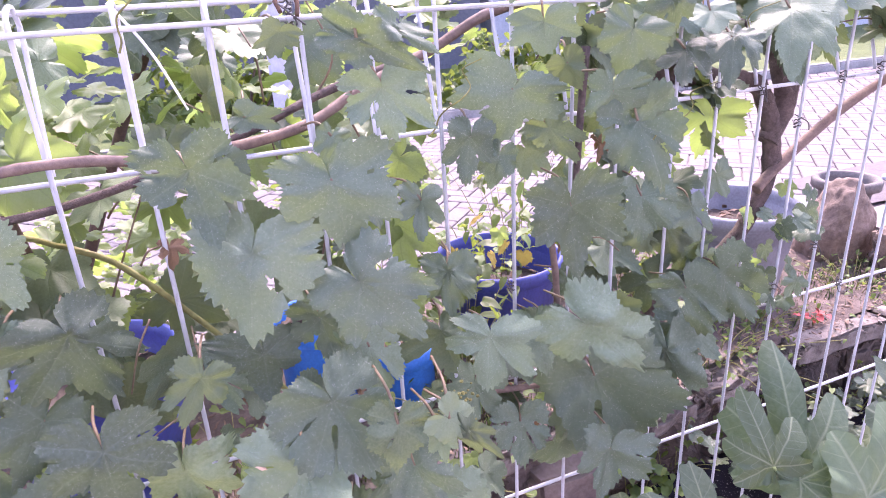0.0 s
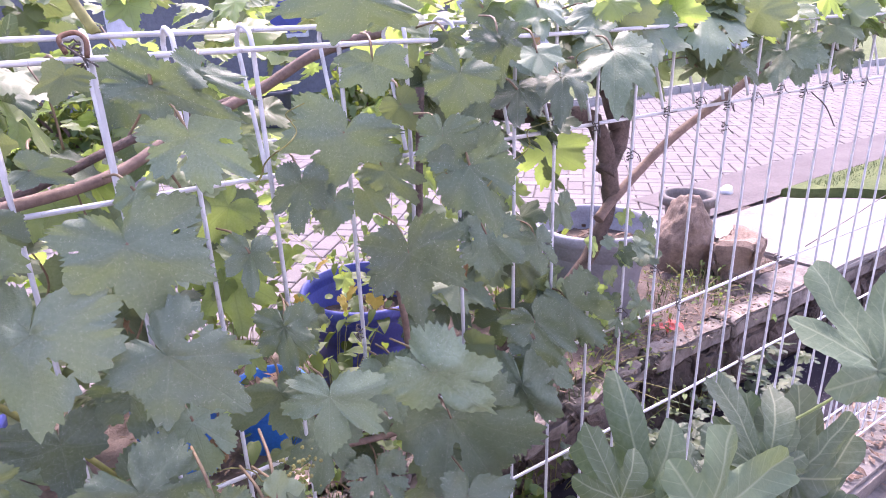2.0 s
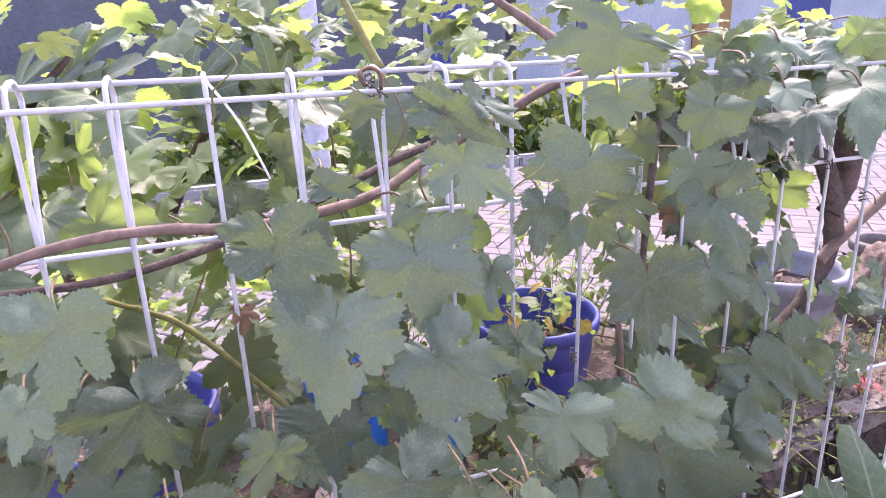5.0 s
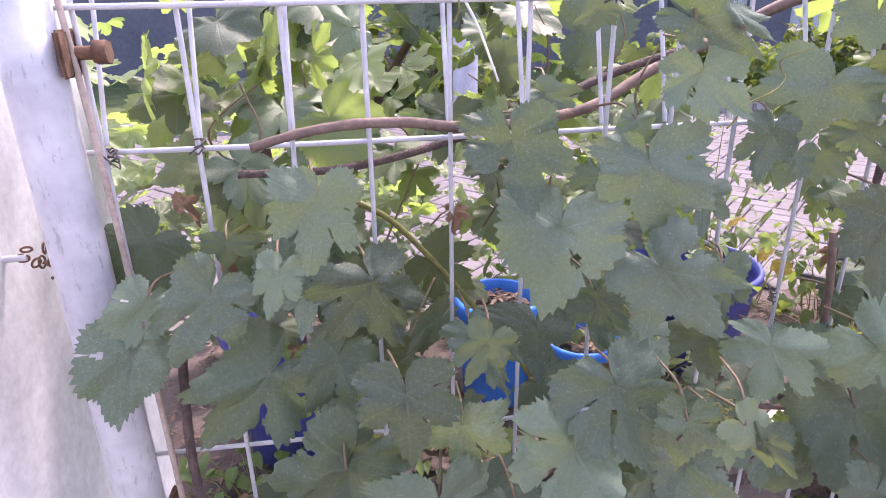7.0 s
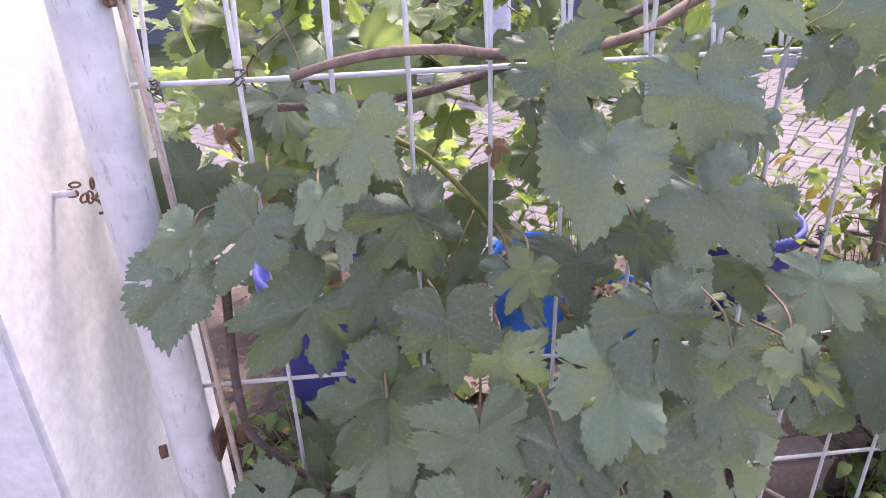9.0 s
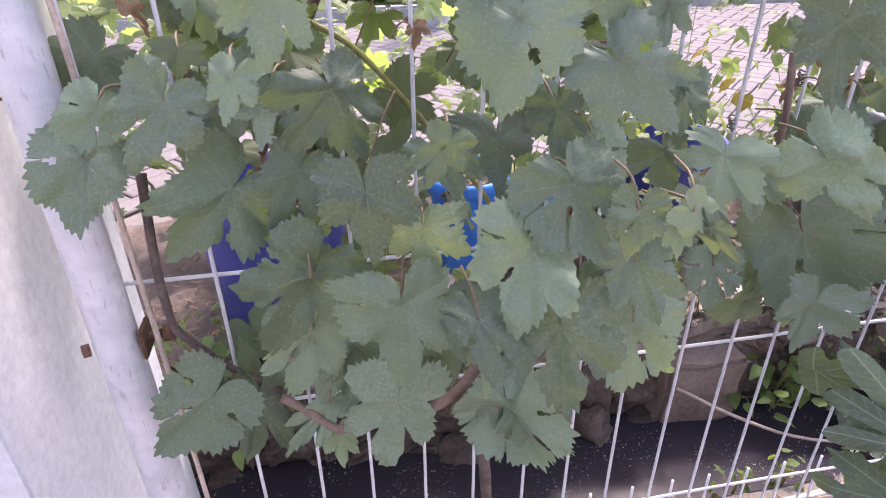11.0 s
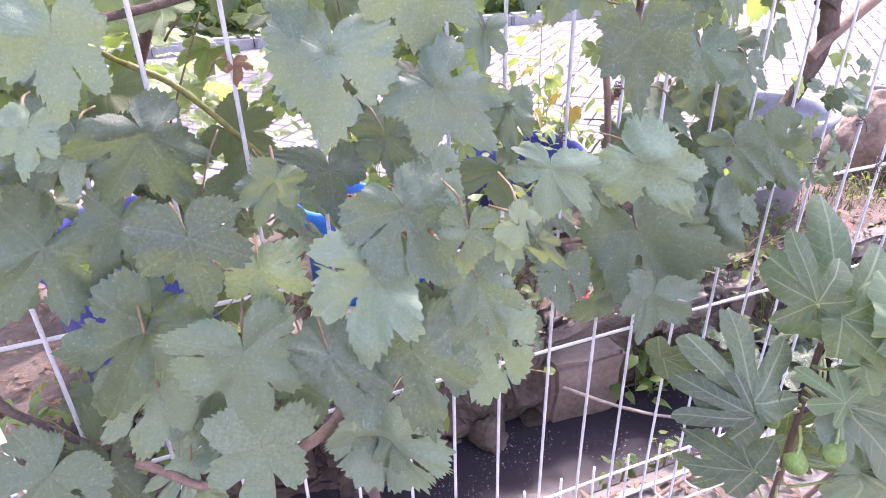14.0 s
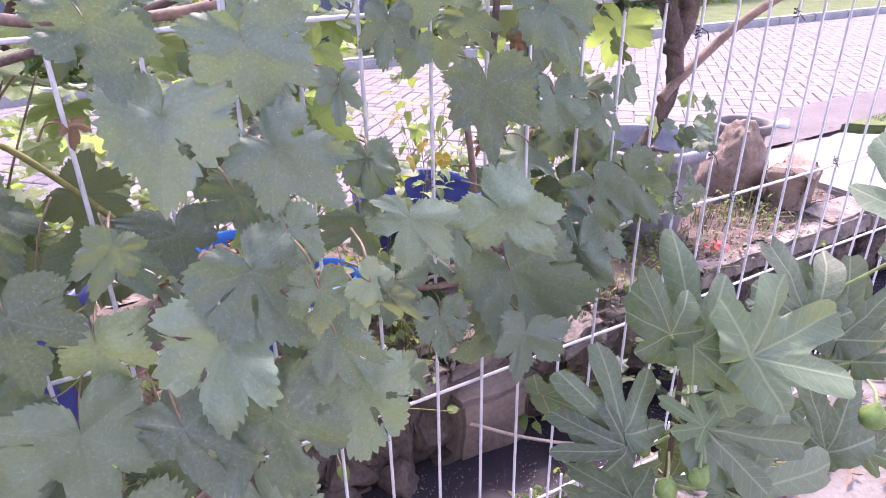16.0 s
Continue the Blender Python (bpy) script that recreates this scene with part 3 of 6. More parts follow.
def wire_tie(x, z, seed, turns=3.0, radius=0.0042):
    rnd = random.Random(seed)
    pts = []
    for i in range(int(turns * 8)):
        w = i / 8 * 2 * math.pi
        pts.append((x + math.cos(w) * radius * rnd.uniform(0.85, 1.2), FENCE_Y + 0.002 + math.sin(w) * radius * rnd.uniform(0.9, 1.2), z + (i / (turns * 8) - 0.5) * 0.018 + rnd.uniform(-0.002, 0.002)))
    pts += [(x + rnd.uniform(-0.014, 0.014), FENCE_Y - 0.010, z + rnd.uniform(-0.014, 0.008)), (x + rnd.uniform(-0.014, 0.014), FENCE_Y - 0.010, z + rnd.uniform(-0.016, 0.010))]
    fence_part("wire_tie", tube(pts, 0.0009, None, 5, 2), wire_mat, "twisted dark tie wire")


for i, k in enumerate((-4, -3, 9, 10, 12, 13, 14, 15, 16, 17, 18, 19, 20, 22)):
    wire_tie(BAR0 + STEP * k, 1.217 + 0.006 * (i % 3), 40 + i)
for i, (k, z) in enumerate(((2, 1.358), (2, 1.352), (-2, 1.366), (5, 1.27), (11, 1.165), (8, 1.10), (12, 0.955), (13, 0.872), (15, 0.88), (11, 0.90), (5, 1.01), (6, 1.06), (14, 1.18), (17, 0.88), (16, 0.66))):
    wire_tie(BAR0 + STEP * k, z, 70 + i, 2.5 + i % 3)
fence_part("wire", tube([(BAR0 + STEP * 2 - 0.009, 0.645, 1.356), (BAR0 + STEP * 2 - 0.011, 0.655, 1.368), (BAR0 + STEP * 2 + 0.002, 0.662, 1.372), (BAR0 + STEP * 2 + 0.008, 0.650, 1.366), (BAR0 + STEP * 2 + 0.006, 0.643, 1.352)], 0.0022, None, 6), rust_mat, "thick rusty wire hook over the top rail")
fence_part("wire", tube([(1.32, 0.65, 1.215), (1.37, 0.645, 1.185), (1.42, 0.645, 1.14)], 0.0013, None, 5), wire_mat, "loose bent tie wire")
fence_part("wire", tube([(1.42, 0.66, 0.876), (1.6, 0.662, 0.90), (1.8, 0.662, 0.93), (2.1, 0.662, 0.95)], 0.0013, None, 5), wire_mat, "thin stretched wire with knots")
fence_part("strap", tube([(BAR0 + 0.004, 0.648, 1.372), (BAR0 + 0.03, 0.65, 1.33), (BAR0 + 0.052, 0.648, 1.275)], 0.0016, 0.0012, 5), label_mat, "white plastic tie strip")

# fence post with its clamps and chain
post = thing("fence_post", "white round steel pipe post with chipped paint beside the wall", "post", (-0.412, 0.64, LEDGE - 0.06))
pv = Matrix.Translation(-Vector((-0.412, 0.64, LEDGE - 0.06)))


def post_part(name, bm, material, label="", parent=None):
    bm.transform(pv)
    return part(name, bm, material, parent or post, label)


post_part("pipe", tube([(-0.414, 0.64, 0.06), (-0.414, 0.64, 0.5), (-0.413, 0.64, 1.0), (-0.412, 0.64, 1.36)], 0.0255, None, 40, 4), pipe_mat, "chipped white painted pipe")
for z in (1.312, 0.80):
    clamp = post_part("clamp", block((-0.384, 0.622, z - 0.02), (-0.379, 0.662, z + 0.02), 0.002), rust_mat, "rusty flat steel clamp plate")
    post_part("bolt", tube([(-0.395, 0.645, z), (-0.352, 0.648, z)], 0.006, None, 8, 1, False), rust_mat, "rusty bolt", clamp)
    post_part("nut", tube([(-0.362, 0.648, z), (-0.350, 0.648, z)], 0.011, None, 6, 1, False), rust_mat, "rusty hexagon nut", clamp)
post_part("bolt_head", tube([(-0.441, 0.63, 0.80), (-0.449, 0.627, 0.80)], 0.008, None, 6, 1, False), rust_mat, "small rusty bolt head")
chain = thing("chain", "short rusty chain hanging from an eye bolt in the white wall", "chain", (-0.48, 0.62, 1.13))
for i in range(6):
    c = Vector((-0.497 + 0.006 * i, 0.70, 1.104 + 0.010 * math.sin(i * 1.9)))
    spin = Euler((0.9 * i, 0.5 * i, 1.3 * i)).to_matrix()
    bm = tube([c + spin @ Vector((0.0068 * math.cos(w), 0, 0.0042 * math.sin(w))) for w in np.linspace(0, 2 * math.pi, 13)], 0.0013, None, 6, 1, False)
    bm.transform(Matrix.Translation(-chain.location))
    part("link", bm, rust_mat, chain)
for pts in ([(-0.522, 0.70, 1.103), (-0.510, 0.70, 1.104), (-0.492, 0.70, 1.105)],):
    bm = tube(pts, 0.004, None, 8, 3)
    bm.transform(Matrix.Translation(-chain.location))
    part("eye_bolt", bm, pipe_mat, chain, "painted eye bolt")
bm = tube([(-0.478, 0.70, 1.098), (-0.470, 0.70, 1.092), (-0.467, 0.70, 1.082), (-0.474, 0.70, 1.079)], 0.0018, None, 6, 4)
bm.transform(Matrix.Translation(-chain.location))
part("hook", bm, rust_mat, chain, "bent wire hook")
bamboo = tagged(part("bamboo_stick", tube([(-0.362, 0.63, 0.35), (-0.366, 0.635, 0.8), (-0.374, 0.64, 1.2), (-0.385, 0.645, 1.42)], 0.0036, 0.003, 8, 6, True, 0.06), bamboo_mat), "thin weathered bamboo stick tied to the fence end", "stick")

# ---- the vine ----
vine = thing("grape_vine", "leafy grape vine with woody trunk climbing over the white fence", "vine", (0.82, 0.70, LEDGE))
vo = Matrix.Translation(-Vector(vine.location))


def vine_tube(name, pts, r0, r1, material, label="", knots=0.08, sides=9):
    return part(name, tube([vo @ Vector(p) for p in pts], r0, r1, sides, 6, True, knots), material, vine, label)


vine_tube("trunk", [(0.08, 0.70, 0.11), (0.06, 0.70, 0.40), (0.05, 0.69, 0.62), (0.13, 0.685, 0.78), (0.28, 0.68, 0.862), (0.405, 0.675, 0.856), (0.52, 0.695, 0.865), (0.66, 0.71, 0.90), (0.775, 0.705, 0.97), (0.822, 0.70, 1.05), (0.832, 0.70, 1.10), (0.815, 0.70, 1.165), (0.79, 0.705, 1.215), (0.76, 0.71, 1.225), (0.70, 0.715, 1.235), (0.62, 0.72, 1.25), (0.50, 0.74, 1.30)], 0.009, 0.015, bark_mat, "dark knotty woody trunk", 0.16, 12)
vine_tube("trunk_stub", [(0.815, 0.70, 1.13), (0.84, 0.70, 1.17), (0.85, 0.70, 1.222)], 0.016, 0.014, bark_mat, "sawn-off trunk stub", 0.12, 12)
vine_tube("trunk", [(0.84, 0.70, 1.20), (0.82, 0.72, 1.27), (0.74, 0.74, 1.31), (0.66, 0.76, 1.33), (0.56, 0.78, 1.335)], 0.013, 0.009, bark_mat, "dark knotty woody trunk", 0.16, 10)
vine_tube("cane", [(0.79, 0.685, 1.06), (0.838, 0.69, 1.092), (0.955, 0.69, 1.163), (1.07, 0.69, 1.21), (1.161, 0.69, 1.245), (1.32, 0.70, 1.30), (1.6, 0.71, 1.33), (2.0, 0.72, 1.34)], 0.0085, 0.006, cane_mat, "straight brown woody cane tied across the fence", 0.07)
vine_tube("cane", [(-0.235, 0.618, 1.227), (-0.193, 0.618, 1.238), (-0.141, 0.618, 1.245), (-0.089, 0.62, 1.244), (-0.041, 0.63, 1.236), (0.03, 0.66, 1.232), (0.12, 0.70, 1.24), (0.2, 0.74, 1.27), (0.30, 0.77, 1.303), (0.373, 0.77, 1.338), (0.46, 0.76, 1.36)], 0.0042, 0.007, cane_mat, "brown woody cane with a cut end", 0.07)
vine_tube("cane", [(-0.26, 0.67, 1.19), (-0.16, 0.68, 1.188), (-0.06, 0.69, 1.205), (0.05, 0.71, 1.235), (0.16, 0.74, 1.27), (0.3, 0.78, 1.30)], 0.004, 0.005, bark_mat, "dark brown cane behind the fence", 0.07)
vine_tube("cane", [(0.363, 0.72, 1.385), (0.33, 0.76, 1.42), (0.297, 0.80, 1.455), (0.24, 0.86, 1.53)], 0.007, 0.004, cane_mat, "grey brown upright shoot", 0.07)
vine_tube("cane", [(0.13, 0.70, 1.37), (0.11, 0.72, 1.42), (0.085, 0.75, 1.49), (0.05, 0.77, 1.56)], 0.005, 0.003, shoot_mat, "green brown upright shoot", 0.07)
vine_tube("cane", [(-0.147, 0.74, 1.134), (-0.094, 0.735, 1.097), (0.004, 0.71, 0.98), (0.06, 0.69, 0.9), (0.1, 0.67, 0.80)], 0.0038, 0.003, shoot_mat, "thin green shoot behind the fence", 0.06)
vine_tube("cane", [(-0.34, 0.69, 1.08), (-0.2, 0.70, 1.16), (-0.147, 0.74, 1.134)], 0.0035, 0.003, shoot_mat, "thin green shoot behind the fence", 0.06)
vine_tube("cane", [(-0.07, 0.57, 0.684), (-0.013, 0.60, 0.681), (0.022, 0.63, 0.695), (0.06, 0.66, 0.74)], 0.0075, 0.009, cane_mat, "pinkish brown woody cane", 0.1)
vine_tube("cane", [(-0.23, 0.59, 0.725), (-0.20, 0.58, 0.705), (-0.161, 0.562, 0.686), (-0.10, 0.57, 0.69)], 0.0055, 0.005, cane_mat, "pinkish brown woody cane", 0.1)
vine_tube("cane", [(-0.345, 0.665, 1.0), (-0.347, 0.64, 0.905), (-0.343, 0.625, 0.85), (-0.338, 0.622, 0.819), (-0.312, 0.62, 0.785), (-0.285, 0.615, 0.758), (-0.23, 0.60, 0.725)], 0.0055, 0.004, bark_mat, "twisted brown cane near the post", 0.1)
vine_tube("cane", [(0.385, 0.63, 1.10), (0.394, 0.628, 1.033), (0.405, 0.63, 0.95), (0.434, 0.62, 0.894), (0.42, 0.63, 0.86), (0.35, 0.64, 0.862), (0.28, 0.64, 0.875)], 0.0045, 0.004, cane_mat, "thin reddish brown cane", 0.08)
vine_tube("cane", [(0.44, 0.64, 1.30), (0.43, 0.635, 1.20), (0.425, 0.635, 1.10)], 0.005, 0.004, bark_mat, "thin brown cane", 0.08)

# leaves on the arm over the street side: x, y, z of the stalk's end, length, width over length, roll, lean
FAR_ARM_A = [
    (0.815, 0.7, 1.308, 0.082, 0.92, 11, 18),
    (0.817, 0.68, 1.292, 0.083, 0.78, 17, 21),
    (0.956, 0.74, 1.285, 0.071, 0.9, 22, 21),
    (1.199, 0.74, 1.268, 0.051, 1.36, -80, 10),
    (1.279, 0.68, 1.296, 0.094, 1.5, -42, 18),
    (1.753, 0.8, 1.254, 0.078, 1.36, -60, 2),
    (0.74, 0.72, 1.352, 0.059, 1.5, -71, 58),
    (0.872, 0.72, 1.353, 0.08, 1.12, 43, 16),
    (1.053, 0.72, 1.373, 0.069, 1.11, 4, 16),
]
BACK_FIG_A = [
    (-0.275, 1.0, 1.348, 0.098, 0.63, 141, 18),
    (-0.251, 0.95, 1.295, 0.168, 0.39, 138, 13),
    (-0.068, 1.0, 1.331, 0.107, 0.82, 147, 17),
    (0.043, 0.95, 1.343, 0.076, 1.3, -178, 21),
    (-0.213, 1.0, 1.374, 0.1, 0.77, 133, 17),
]

rnd = random.Random(11)
count = 0


def put_leaf(row, pool, turn=0.0, with_stalk=True, parent=None, twist=None):
    global count
    x, y, z, length, width, roll, lean = row
    if parent is None:
        length, lean = length * 0.94, lean + rnd.uniform(-18, 20)
    m = leaf_pose(x, y, z, length, width, roll, lean, turn, rnd.uniform(-34, 34) if twist is None else twist)
    ob = hang_leaf(rnd.choice(pool), parent or vine, (vo if parent is None else Matrix.Translation(-parent.location)) @ m)
    if with_stalk and parent is None:
        side = rnd.uniform(-0.025, 0.025)
        stalk(vine, vo @ Vector((x, y + 0.001, z)), vo @ Vector((x + side, max(y + 0.05, 0.66), z + rnd.uniform(-0.02, 0.012))), petiole_mat)
    count += 1
    return ob


def own_leaf(name, seed, outline, teeth, tooth, natural, sides, bend, around, rings, sinus, material):
    """A blade of its own: the outline drawn wider or narrower on each side and its side lobes set further down or up."""
    mesh = leaf_mesh(name, seed, outline, teeth, tooth, *bend, around, rings, sinus)
    co = np.empty(len(mesh.vertices) * 3)
    mesh.vertices.foreach_get("co", co)
    co = co.reshape(-1, 3)
    lw, ld, rw, rd = sides
    width = np.where(co[:, 0] < 0, lw, rw) / natural[0]
    lower = np.where(co[:, 0] < 0, ld, rd) - natural[1]
    held = np.clip((0.45 - co[:, 1]) / 0.8, 0, 1)
    co[:, 1] -= np.abs(co[:, 0]) / natural[0] * lower * held
    co[:, 0] *= width
    mesh.vertices.foreach_set("co", co.ravel())
    mesh.materials.append(material)
    return mesh


def facing_pose(x, y, z, length, roll, yaw, lean):
    """Stalk's end at x, y, z; the blade faces out of the fence, turned by yaw and raised by lean; roll: the tip's way from straight down."""
    w, l, r = radians(yaw), radians(lean), radians(roll)
    face = Vector((math.sin(w) * math.cos(l), -math.cos(w) * math.cos(l), math.sin(l)))
    side = Vector((0, 0, 1)).cross(face).normalized()
    tip = side * math.sin(r) - face.cross(side) * math.cos(r)
    m = Matrix(((-tip).cross(face), -tip, face)).transposed()
    return Matrix.Translation((x, y, z)) @ m.to_4x4() @ Matrix.Diagonal((length, length, length, 1))


def grape_leaf(x, y, z, length, roll, yaw, lean, left, left_down, right, right_down, kind="mature"):
    global count
    count += 1
    q = random.Random(500 + count)
    outline, sinus = SHAPES[q.choice((0, 0, 1, 2, 2, 3))]
    material = {"mature": vine_leaf_mat, "young": vine_young_mat, "thin": vine_lit_mat}[kind]
    fine = length > 0.045
    bend = (q.uniform(-0.10, 0.22), q.uniform(0.07, 0.13), q.uniform(0.0, 0.22))
    mesh = own_leaf("leaf", 500 + count, outline, q.randint(22, 28), 0.058, (0.70, 0.50), (left, left_down, right, right_down), bend, *(FINE if fine else COARSE), sinus if fine else (), material)
    hang_leaf(mesh, vine, vo @ facing_pose(x, y, z, length, roll, yaw, lean))
    end = (x + q.uniform(-0.02, 0.02), y + 0.06, z + q.uniform(0.0, 0.03))
    stalk(vine, vo @ Vector((x, y + 0.001, z)), vo @ Vector(end), petiole_mat)


# the large leaves on the fence: stalk's end, length, roll, yaw, lean, then reach and drop of the left and right side lobes
grape_leaf(0.030, 0.526, 1.165, 0.083, -8, -19, 16, 0.63, 0.38, 0.65, 0.21)
grape_leaf(0.112, 0.495, 1.133, 0.078, 44, -21, 19, 0.62, 0.37, 0.52, 0.57)
grape_leaf(0.102, 0.517, 1.220, 0.073, 8, -1, 6, 0.68, 0.22, 0.75, 0.59)
grape_leaf(-0.008, 0.550, 1.239, 0.069, 15, -16, 21, 0.61, 0.15, 0.63, 0.45)
grape_leaf(-0.175, 0.550, 1.194, 0.068, -10, -5, 7, 0.59, 0.50, 0.54, 0.51)
grape_leaf(-0.134, 0.582, 1.101, 0.077, 21, 15, 13, 0.76, 0.34, 0.55, 0.67)
grape_leaf(-0.283, 0.580, 1.100, 0.075, -35, 19, 13, 0.52, 0.50, 0.56, 0.30)
grape_leaf(-0.240, 0.585, 1.009, 0.098, -47, 9, 16, 0.54, 0.60, 0.65, 0.48)
grape_leaf(-0.355, 0.563, 1.055, 0.068, -19, 16, 29, 0.60, 0.52, 0.52, 0.41)
grape_leaf(-0.339, 0.575, 1.099, 0.049, -34, 12, 23, 0.52, 0.64, 0.52, 0.46)
grape_leaf(-0.112, 0.483, 1.040, 0.074, 1, 5, 10, 0.64, 0.26, 0.63, 0.35)
grape_leaf(-0.172, 0.577, 1.025, 0.068, -35, 11, 20, 0.52, 0.43, 0.52, 0.48)
grape_leaf(-0.061, 0.500, 0.987, 0.072, 1, -9, 2, 0.52, 0.33, 0.59, 0.29, "young")
grape_leaf(-0.033, 0.520, 1.062, 0.046, -31, 5, 16, 0.52, 0.66, 0.56, 0.27, "young")
grape_leaf(0.024, 0.560, 1.048, 0.060, -0, -2, 25, 0.87, -0.10, 0.63, 0.09)
grape_leaf(0.071, 0.475, 1.034, 0.077, 23, -6, 29, 0.66, 0.51, 0.52, 0.59)
grape_leaf(0.035, 0.471, 0.974, 0.096, -6, -13, 20, 0.52, 0.28, 0.52, 0.54)
grape_leaf(0.217, 0.580, 1.013, 0.048, 17, -19, 27, 1.22, 0.16, 0.57, 0.55, "young")
grape_leaf(0.065, 0.455, 0.889, 0.125, 8, -2, 7, 0.52, 0.37, 0.52, 0.63)
grape_leaf(-0.170, 0.517, 0.937, 0.106, -30, -6, 8, 0.54, 0.38, 0.53, 0.28)
grape_leaf(-0.089, 0.466, 0.927, 0.091, -4, 12, 14, 0.66, 0.21, 0.57, 0.50)
grape_leaf(0.364, 0.514, 1.016, 0.102, 45, -17, 14, 0.52, 0.12, 0.52, 0.62)
grape_leaf(0.434, 0.590, 0.884, 0.128, 28, -21, 10, 0.52, 0.52, 0.70, 0.75)
grape_leaf(0.394, 0.500, 0.845, 0.071, -12, -27, 16, 0.52, 0.44, 0.70, 0.34)
grape_leaf(0.567, 0.580, 0.986, 0.071, 21, -24, 19, 0.61, -0.01, 0.52, 0.81)
grape_leaf(0.606, 0.620, 0.907, 0.084, -3, -21, 20, 0.53, 0.47, 0.65, 0.59)
grape_leaf(0.669, 0.620, 0.971, 0.091, 35, -18, 20, 0.52, 0.45, 0.52, 0.71)
grape_leaf(0.351, 0.530, 1.151, 0.086, 7, -15, 3, 0.52, 0.22, 0.63, 0.48)
grape_leaf(0.415, 0.510, 1.235, 0.078, 16, -12, 22, 0.52, 0.26, 0.52, 0.47)
grape_leaf(0.246, 0.517, 1.031, 0.056, -12, -2, 27, 0.73, 0.12, 0.99, 0.65)
grape_leaf(0.116, 0.430, 1.024, 0.047, -6, -10, 14, 0.52, 0.33, 0.52, 0.30, "young")
grape_leaf(0.157, 0.415, 1.026, 0.038, 46, -10, 22, 0.55, 0.24, 0.52, 0.30, "young")
grape_leaf(0.172, 0.410, 1.013, 0.044, 45, -26, 11, 0.30, 0.51, 0.30, 0.38, "young")
grape_leaf(0.154, 0.430, 1.001, 0.027, -0, -8, 32, 0.52, 0.44, 0.52, 0.52, "young")
grape_leaf(0.134, 0.450, 0.958, 0.067, 23, -28, 20, 0.56, 0.52, 0.52, 0.56)
grape_leaf(0.170, 0.500, 0.847, 0.103, -2, -14, 9, 0.52, 0.46, 0.52, 0.59)
grape_leaf(-0.302, 0.560, 0.767, 0.090, -48, 5, 23, 0.52, 0.38, 0.61, 0.52)
grape_leaf(-0.259, 0.594, 0.721, 0.098, -16, 19, 7, 0.52, 0.43, 0.52, 0.69)
grape_leaf(-0.093, 0.530, 0.750, 0.106, -14, 2, 8, 0.52, 0.48, 0.54, 0.58)
grape_leaf(-0.176, 0.540, 0.856, 0.083, -24, 10, 12, 0.52, 0.64, 0.52, 0.51)
grape_leaf(-0.262, 0.620, 0.716, 0.069, -177, 19, 27, 0.53, 0.47, 0.52, 0.47, "young")
grape_leaf(-0.013, 0.470, 0.898, 0.078, 14, -7, 27, 0.52, -0.00, 0.52, 0.68)
grape_leaf(0.058, 0.570, 0.672, 0.115, 26, -15, 9, 0.55, 0.27, 0.52, 0.77)
grape_leaf(-0.043, 0.600, 0.750, 0.072, -12, -1, 6, 0.52, 0.57, 0.52, 0.51)
grape_leaf(0.109, 0.610, 1.058, 0.069, 1, -20, 13, 0.59, 0.39, 0.58, 0.62)
grape_leaf(-0.270, 0.620, 1.136, 0.027, -11, 12, 3, 0.97, 0.39, 0.96, 0.33)
grape_leaf(-0.218, 0.575, 1.120, 0.046, -15, -9, 25, 0.52, 0.53, 0.52, 0.32)
grape_leaf(-0.192, 0.600, 1.097, 0.053, -9, -3, 28, 0.52, 0.41, 0.52, 0.28)
grape_leaf(0.126, 0.550, 1.034, 0.058, 6, -6, 19, 0.52, 0.39, 0.52, 0.62)
grape_leaf(0.083, 0.560, 1.074, 0.052, 15, -15, 20, 0.60, 0.14, 0.52, 0.65)
grape_leaf(0.172, 0.580, 1.285, 0.052, 9, -4, 11, 0.75, 0.39, 0.88, 0.99)
grape_leaf(0.145, 0.550, 1.332, 0.075, 62, -5, 9, 0.33, 0.11, 0.30, 0.35)
grape_leaf(0.184, 0.570, 1.336, 0.053, 61, 4, 6, 0.30, 0.24, 0.31, 0.68)
grape_leaf(0.338, 0.580, 1.393, 0.047, -32, -19, 7, 1.25, 1.00, 1.21, -0.10)
grape_leaf(0.333, 0.620, 1.263, 0.070, -24, -23, 5, 0.93, 0.52, 0.82, 0.04)
grape_leaf(0.426, 0.540, 1.321, 0.045, -19, -9, 7, 0.73, 0.51, 0.94, 0.27)
grape_leaf(0.390, 0.520, 1.265, 0.051, -7, -20, -1, 0.52, 0.46, 0.70, 0.13)
grape_leaf(0.377, 0.630, 1.331, 0.037, 5, -20, 7, 0.99, 0.42, 1.11, 0.48)
grape_leaf(0.379, 0.620, 1.216, 0.050, 38, -31, 15, 0.56, 0.07, 0.52, 0.62, "young")
grape_leaf(0.402, 0.620, 1.285, 0.036, 30, -15, -1, 0.64, 0.10, 0.54, 0.46, "young")
grape_leaf(0.093, 0.630, 1.339, 0.026, -27, 1, 5, 0.68, 0.83, 0.84, 0.16, "young")
grape_leaf(0.124, 0.600, 1.242, 0.026, -21, 0, 9, 0.52, 0.58, 0.73, 0.24)
grape_leaf(0.504, 0.576, 1.346, 0.049, 5, -18, 10, 0.63, 0.35, 0.52, 0.37)
grape_leaf(0.551, 0.600, 1.290, 0.058, -2, -38, 54, 0.52, 0.40, 0.52, 0.53)
grape_leaf(0.563, 0.580, 1.331, 0.032, 2, -13, 50, 0.96, 0.61, 0.92, 0.53)
grape_leaf(0.610, 0.590, 1.299, 0.065, -11, -24, 49, 0.52, 0.58, 0.52, 0.46)
